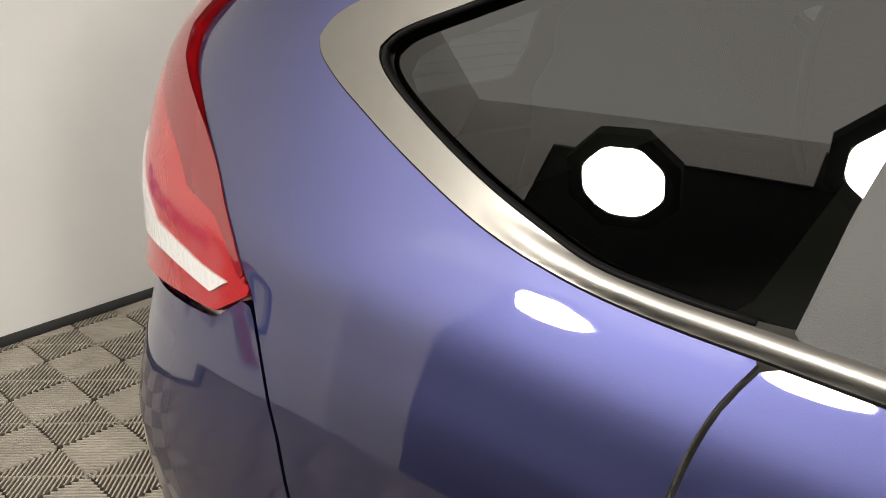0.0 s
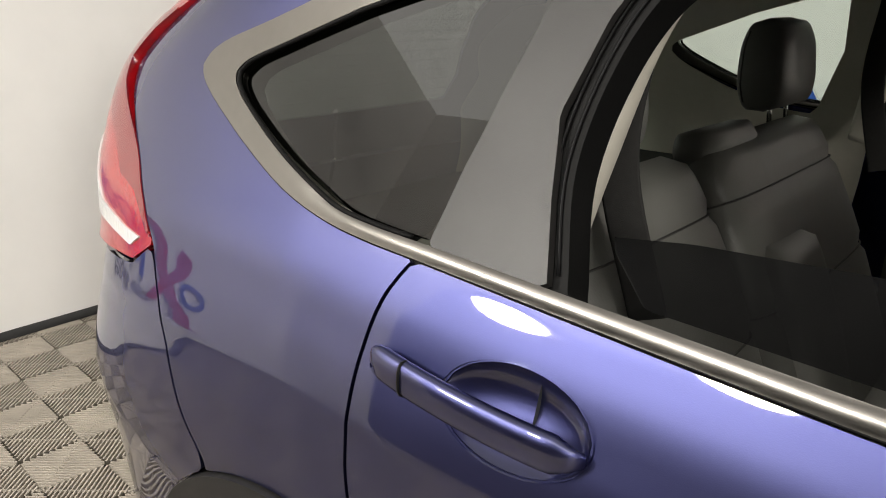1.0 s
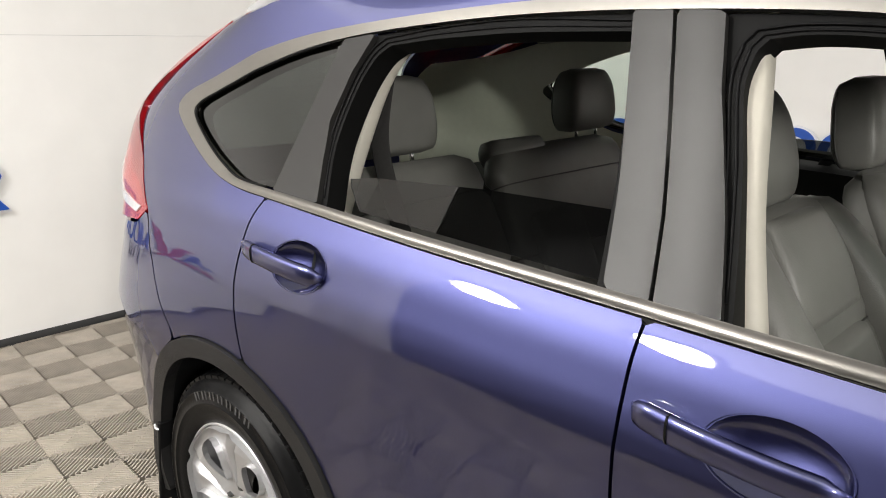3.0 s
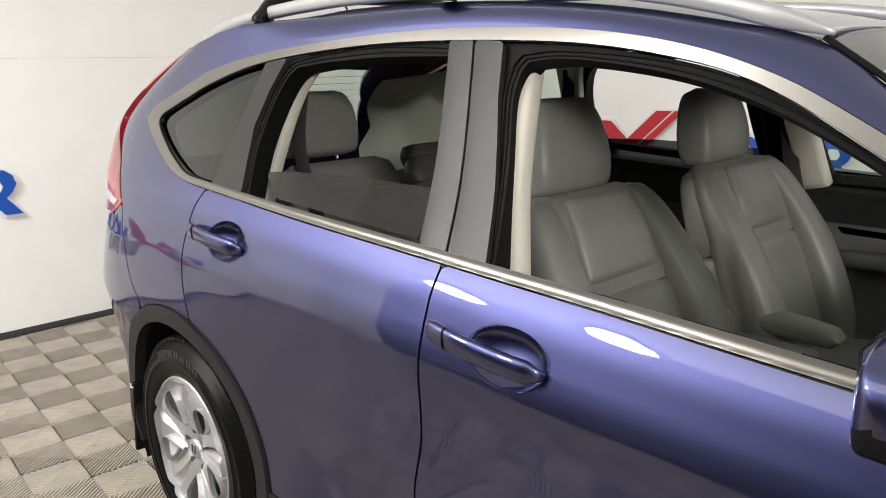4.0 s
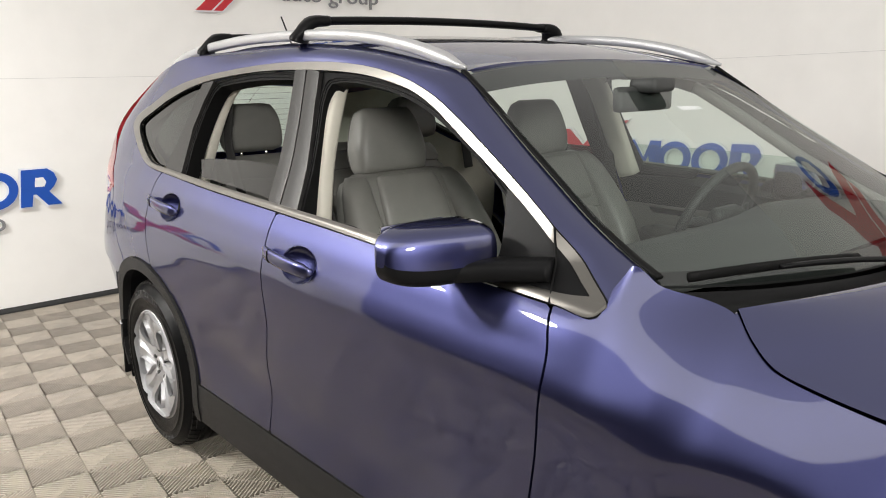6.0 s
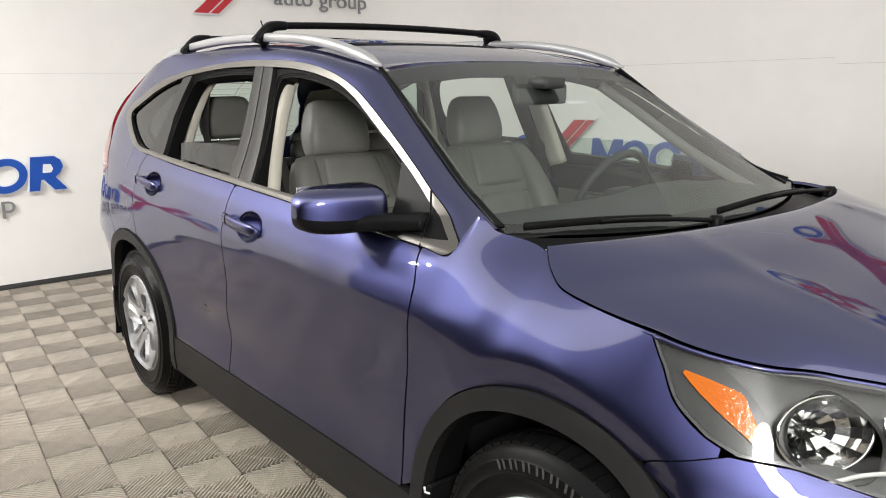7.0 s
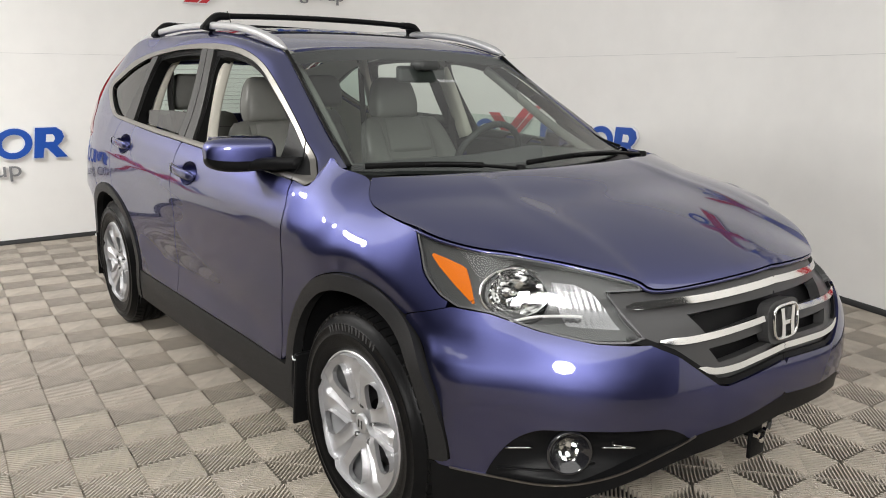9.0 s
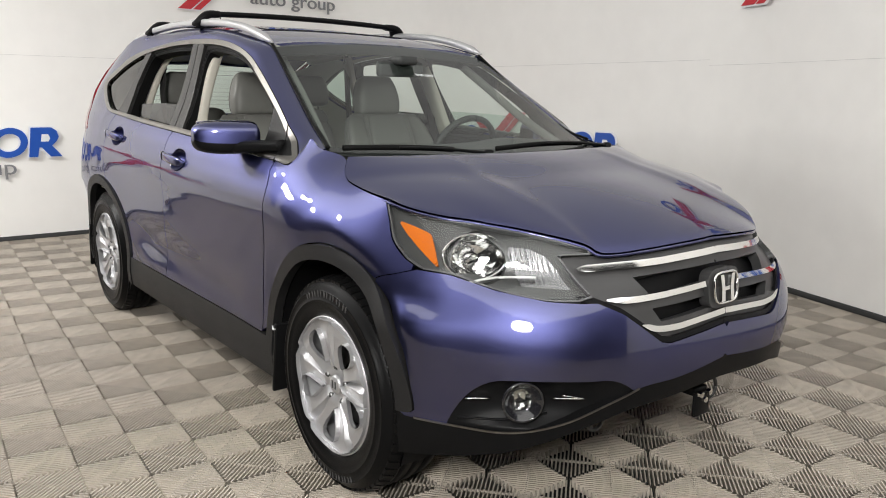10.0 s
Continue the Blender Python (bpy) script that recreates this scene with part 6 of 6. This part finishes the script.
def pad(name, path, widths, depths, mat, parent, power=3.0, label="", across=(), along=()):
    """A soft upholstered piece: rounded sections across the car, along a path from foot to top, with sunk seams."""
    path = np.asarray(path, float)
    k = len(path) * 6
    f = np.linspace(0, 1, k)
    sp = spline(path, 10)
    a = np.concatenate([[0], np.cumsum(np.linalg.norm(np.diff(sp, axis=0), axis=1))])
    sp = np.stack([np.interp(f, a / a[-1], sp[:, i]) for i in range(3)], -1)
    g = np.linspace(0, 1, len(widths))
    w, d = curve(g, widths)(f), curve(g, depths)(f)
    end = np.clip(1 - np.abs(2 * f - 1) ** 14, 0, 1) ** 0.5
    end = np.maximum(end, 0.02)
    tan = np.gradient(sp, axis=0)
    tan /= np.linalg.norm(tan, axis=1)[:, None]
    side = np.array([0, 1.0, 0])
    nor = np.cross(tan, side)
    o = oval(1, 1, 36, power)
    pts = sp[:, None] + side * (o[None, :, :1] * (w * (0.75 + 0.25 * end))[:, None, None]) + nor[:, None] * (o[None, :, 1:] * (d * end)[:, None, None])
    for f0 in across:
        pts[round(f0 * (k - 1))] = sp[round(f0 * (k - 1))] + (pts[round(f0 * (k - 1))] - sp[round(f0 * (k - 1))]) * [1, 1, 1] * 0.93
    ob = sheet(name, pts, mat, parent, label, close=True)
    for f0 in across:
        i = round(f0 * (k - 1))
        ring = sp[i] + (pts[i] - sp[i]) * 1.03
        sweep("seam", np.concatenate([ring, ring[:2]]), oval(0.004, 0.004, 5), SEAM, ob, up=(0.3, 0, 1), caps=False)
    for j in along:
        sweep("seam", sp[3:-3] + (pts[3:-3, j] - sp[3:-3]) * 1.004, oval(0.004, 0.004, 5), SEAM, ob, up=(0, 1, 0.2))
    return ob


def front_seat(y):
    seat = empty("front_seat", car)
    pad("cushion", [(1.66, y, 0.60), (1.45, y, 0.595), (1.22, y, 0.565)], [0.50, 0.53, 0.50], [0.13, 0.15, 0.14], LEATHER, seat, 3.4)
    pad("backrest", [(1.235, y, 0.55), (1.175, y, 0.74), (1.105, y, 0.94), (1.045, y, 1.10), (1.015, y, 1.170)], [0.48, 0.52, 0.52, 0.50, 0.44], [0.15, 0.17, 0.16, 0.13, 0.11], LEATHER, seat, 4.2, across=(0.62,))
    for s in (-1, 1):
        pad("bolster", [(1.295, y + s * 0.205, 0.55), (1.25, y + s * 0.215, 0.76), (1.175, y + s * 0.215, 0.95), (1.085, y + s * 0.195, 1.10), (1.03, y + s * 0.17, 1.165)], [0.11, 0.125, 0.125, 0.11, 0.09], [0.12, 0.15, 0.135, 0.10, 0.08], LEATHER, seat, 2.4, along=(9,))
    pad("back_insert", [(1.262, y, 0.66), (1.205, y, 0.82), (1.150, y, 0.97)], [0.27, 0.285, 0.27], [0.07, 0.085, 0.07], LEATHER, seat, 4.0)
    pad("upper_insert", [(1.148, y, 0.985), (1.105, y, 1.08), (1.06, y, 1.165)], [0.27, 0.26, 0.23], [0.06, 0.075, 0.06], LEATHER, seat, 4.0)
    h = pad("headrest", [(0.992, y, 1.158), (0.982, y, 1.225), (0.970, y, 1.295), (0.952, y, 1.375)], [0.262, 0.268, 0.238, 0.185], [0.10, 0.125, 0.12, 0.085], LEATHER, seat, 4.6, along=(2, 16))
    for s in (-1, 1):
        sweep("headrest_post", np.array([(1.0, y + s * 0.065, 1.13), (0.985, y + s * 0.065, 1.22)]), oval(0.012, 0.012, 10), CHROME, seat, "thin metal post", up=(1, 0, 0))


for y in (-0.36, 0.36):
    front_seat(y)

rear = empty("rear_seat", car)
pad("cushion", [(0.80, 0, 0.60), (0.55, 0, 0.60), (0.36, 0, 0.58)], [1.26, 1.30, 1.28], [0.13, 0.15, 0.14], LEATHER, rear, 4.5)
for y, w in ((-0.41, 0.44), (0.17, 0.66)):
    pad("backrest", [(0.40, y, 0.58), (0.315, y, 0.80), (0.24, y, 1.00), (0.185, y, 1.13), (0.165, y, 1.185)], [w, w, w, w * 0.98, w * 0.92], [0.14, 0.16, 0.15, 0.12, 0.09], LEATHER, rear, 4.0, across=(0.52, 0.82), along=(4, 14))
pad("armrest_panel", [(0.425, 0, 0.64), (0.355, 0, 0.84), (0.29, 0, 1.02)], [0.20, 0.21, 0.21], [0.08, 0.10, 0.08], LEATHER, rear, 4.5)
for y in (-0.43, 0.0, 0.40):
    if y:
        pad("headrest", [(0.128, y, 1.195), (0.12, y, 1.25), (0.115, y, 1.32), (0.11, y, 1.390)], [0.235, 0.25, 0.235, 0.175], [0.09, 0.115, 0.11, 0.08], LEATHER, rear, 4.6, along=(2, 16))
        for s in (-1, 1):
            sweep("headrest_post", np.array([(0.135, y + s * 0.055, 1.15), (0.125, y + s * 0.055, 1.23)]), oval(0.011, 0.011, 10), CHROME, rear, "thin metal post", up=(1, 0, 0))
    else:
        pad("headrest", [(0.17, y, 1.13), (0.155, y, 1.165), (0.145, y, 1.205)], [0.24, 0.25, 0.22], [0.08, 0.10, 0.08], LEATHER, rear, 3.2)
bm = bmesh.new()
box(bm, (0.5, 1.1, 0.02), (-0.20, 0, 1.02), 0.005)
part("load_cover", bm, CARPET, car, "black luggage cover")

# dashboard, wheel, console
t = np.linspace(-1, 1, 30)
dash = []
for s, (dx, z) in zip(np.linspace(0, 1, 7), ((0.0, 1.045), (-0.14, 1.062), (-0.30, 1.058), (-0.42, 1.035), (-0.47, 0.98), (-0.45, 0.86), (-0.42, 0.62))):
    dash.append([(2.36 + dx - 0.10 * abs(v) ** 2.2 * (1 - s), 0.70 * v, z - 0.010 * v * v + (0.022 * math.exp(-((v - 0.52) / 0.22) ** 2) if 1 <= round(s * 6) <= 4 else 0)) for v in t])
sheet("dashboard", np.array(dash), DASH, car, "dark grey soft dashboard", thick=0.01)
sw = empty("steering_wheel", car)
sw.matrix_basis = pose(1.765, 0.355, 1.0, 0, -66, 0)
tt = np.linspace(0, 2 * math.pi, 48)
sweep("wheel_rim", np.stack([0.185 * np.cos(tt), 0.185 * np.sin(tt), 0 * tt], -1), oval(0.030, 0.032, 10), DASH, sw, "black leather rim", up=(0, 0, 1))
bm = bmesh.new()
box(bm, (0.13, 0.15, 0.05), (-0.01, 0, -0.03), 0.02)
part("wheel_hub", bm, DASH, sw)
for p in ([(0.0, 0.06, -0.03), (0.02, 0.17, -0.004)], [(0.0, -0.06, -0.03), (0.02, -0.17, -0.004)], [(-0.05, 0, -0.03), (-0.17, 0, -0.004)]):
    sweep("wheel_spoke", spline(p, 5), oval(0.04, 0.02, 8), DASH, sw, up=(0, 0, 1))
bm = bmesh.new()
box(bm, (0.75, 0.20, 0.30), (1.45, 0, 0.55), 0.03)
box(bm, (0.30, 0.17, 0.06), (1.28, 0.0, 0.74), 0.025)
part("centre_console", bm, LEATHER, car, "grey centre console with padded lid")
pad("seat_armrest", [(1.16, -0.125, 0.80), (1.30, -0.125, 0.795), (1.46, -0.125, 0.785)], [0.075, 0.08, 0.07], [0.055, 0.06, 0.05], LEATHER, car, 3.0)
pad("seat_armrest", [(1.16, 0.125, 0.80), (1.30, 0.125, 0.795), (1.46, 0.125, 0.785)], [0.075, 0.08, 0.07], [0.055, 0.06, 0.05], LEATHER, car, 3.0)
im = empty("interior_mirror", car)
bm = bmesh.new()
box(bm, (0.035, 0.245, 0.070), (1.735, 0.0, 1.388), 0.016, segments=3)
part("mirror_shell", bm, DASH, im, "dark plastic shell")
sweep("mirror_stem", np.array([(1.75, 0, 1.41), (1.79, 0, 1.428)]), oval(0.025, 0.025, 8), DASH, im)
bm = bmesh.new()
box(bm, (0.09, 0.10, 0.04), (1.765, 0, 1.425), 0.015)
part("sensor_box", bm, DASH, im)

# inner door panels, pillar trims, belts
for left in (False, True):
    m = 1 if left else -1
    k = dict(left=left)
    for nm, x0, x1, zt in (("front", 1.07, 2.13, 0.0), ("rear", 0.33, 1.0, 0.0)):
        t_in = empty("door_trim", car)
        inner = raised(skin, -0.075)
        top = [(x1, np.interp(x1, [p[0] for p in BELT], [p[1] for p in BELT]) + 0.004), (x0, np.interp(x0, [p[0] for p in BELT], [p[1] for p in BELT]) + 0.004)]
        mid = 0.955
        panel("upper_trim", inner, [(x0, mid), (x1, mid)] + top, DASH, t_in, step=0.03, depth=-0.05, label="black upper door trim", **k)
        panel("door_insert", raised(skin, -0.068), [(x0, 0.42), (x1, 0.42), (x1, mid), (x0, mid)], LEATHER, t_in, step=0.03, depth=0.0, label="grey padded insert", **k)
        sp = skin(np.linspace(x0 + 0.12, x1 - 0.28, 12), np.full(12, 0.83)) + [0, 0.10, 0]
        sp = sp * [1, -m, 1]
        sweep("door_armrest", sp, oval(0.075, 0.055, 14, 3.0), LEATHER, t_in, "grey padded armrest", scale=np.clip(np.minimum(np.linspace(0, 6, 12), np.linspace(6, 0, 12)) + 0.5, 0, 1))
    # pillar trims
    b_in = spline([(1.145, -0.735, 1.06), (1.108, -0.69, 1.22), (1.082, -0.635, 1.37), (1.06, -0.585, 1.47), (1.04, -0.54, 1.52)], 8) * [1, -m, 1]
    sweep("b_pillar_trim", b_in, oval(0.05, 0.09, 14, 4.0), BEIGE, car, "pale beige pillar trim", up=(1, 0, 0))
    c_in = spline([(0.22, -0.705, 1.10), (0.245, -0.665, 1.25), (0.28, -0.60, 1.42), (0.33, -0.55, 1.50)], 8) * [1, -m, 1]
    sweep("c_pillar_trim", c_in + [0.022, 0, 0], oval(0.04, 0.055, 14, 4.0), BEIGE, car, "pale beige pillar trim", up=(1, 0, 0))
    a_in = spline([(2.19, -0.625, 1.04), (1.96, -0.565, 1.17), (1.72, -0.525, 1.325), (1.58, -0.505, 1.41)], 8) * [1, -m, 1]
    sweep("a_pillar_trim", a_in, oval(0.036, 0.036, 12, 3.0), LEATHER, car, "grey cloth pillar trim")
    rail_in = spline([(1.60, -0.555, 1.447), (1.3, -0.575, 1.505), (0.85, -0.585, 1.54), (0.3, -0.59, 1.535), (-0.2, -0.585, 1.50)], 8) * [1, -m, 1]
    sweep("rail_trim", rail_in, oval(0.07, 0.06, 12, 3.0), HEADLINER, car, "grey cloth edge")
    d_hole = [p for p in line(IN_TOP, 6) if p[0] < 0.20] + [(0.18, 1.33), (0.12, 1.185)] + [p for p in line(IN_LOW, 6)[1:-1] if p[0] < 0.10]
    panel("quarter_trim", raised(skin, -0.05), [(0.24, 1.08), (0.27, 1.30), (0.33, 1.47), (0.1, 1.52), (-0.25, 1.51), (-0.50, 1.49), (-0.90, 1.45), (-0.87, 1.20), (-0.95, 1.10), (-0.95, 0.70), (0.2, 0.70)], BEIGE, car, holes=[d_hole], step=0.02, depth=0.0, label="pale quarter trim", **k)
    belt = spline([(1.045, -0.70, 1.30), (1.09, -0.675, 1.10), (1.17, -0.66, 0.85), (1.20, -0.66, 0.60)], 8) * [1, -m, 1]
    sweep("seat_belt", belt, oval(0.004, 0.048, 8, 4), CARPET, car, "black seat belt", up=(1, 0.3, 0))
    belt = spline([(0.285, -0.585, 1.43), (0.27, -0.60, 1.25), (0.32, -0.585, 1.05)], 8) * [1, -m, 1]
    sweep("seat_belt", belt, oval(0.004, 0.048, 8, 4), CARPET, car, "dark seat belt", up=(1, 0.3, 0))

# small unreadable sticker on the windscreen
sticker = empty("windscreen_sticker", car)
for i in range(7):
    bm = bmesh.new()
    box(bm, (0.022, 0.0035, 0.002), (0, 0, 0))
    mark = part("plain_bar", bm, SIGN_WHITE, sticker, "short white bar" if i == 0 else "", smooth=False)
    mark.matrix_basis = pose(1.852 - 0.001 * i, 0.012 + 0.0165 * i, 1.3615 - 0.0004 * i, 0, 28, 35)
# coat hook on the headliner
bm = bmesh.new()
box(bm, (0.05, 0.018, 0.012), (0.36, 0.53, 1.505), 0.004)
box(bm, (0.014, 0.014, 0.05), (0.36, 0.525, 1.485), 0.004)
part("coat_hook", bm, DASH, car, "small dark hook under the headliner")
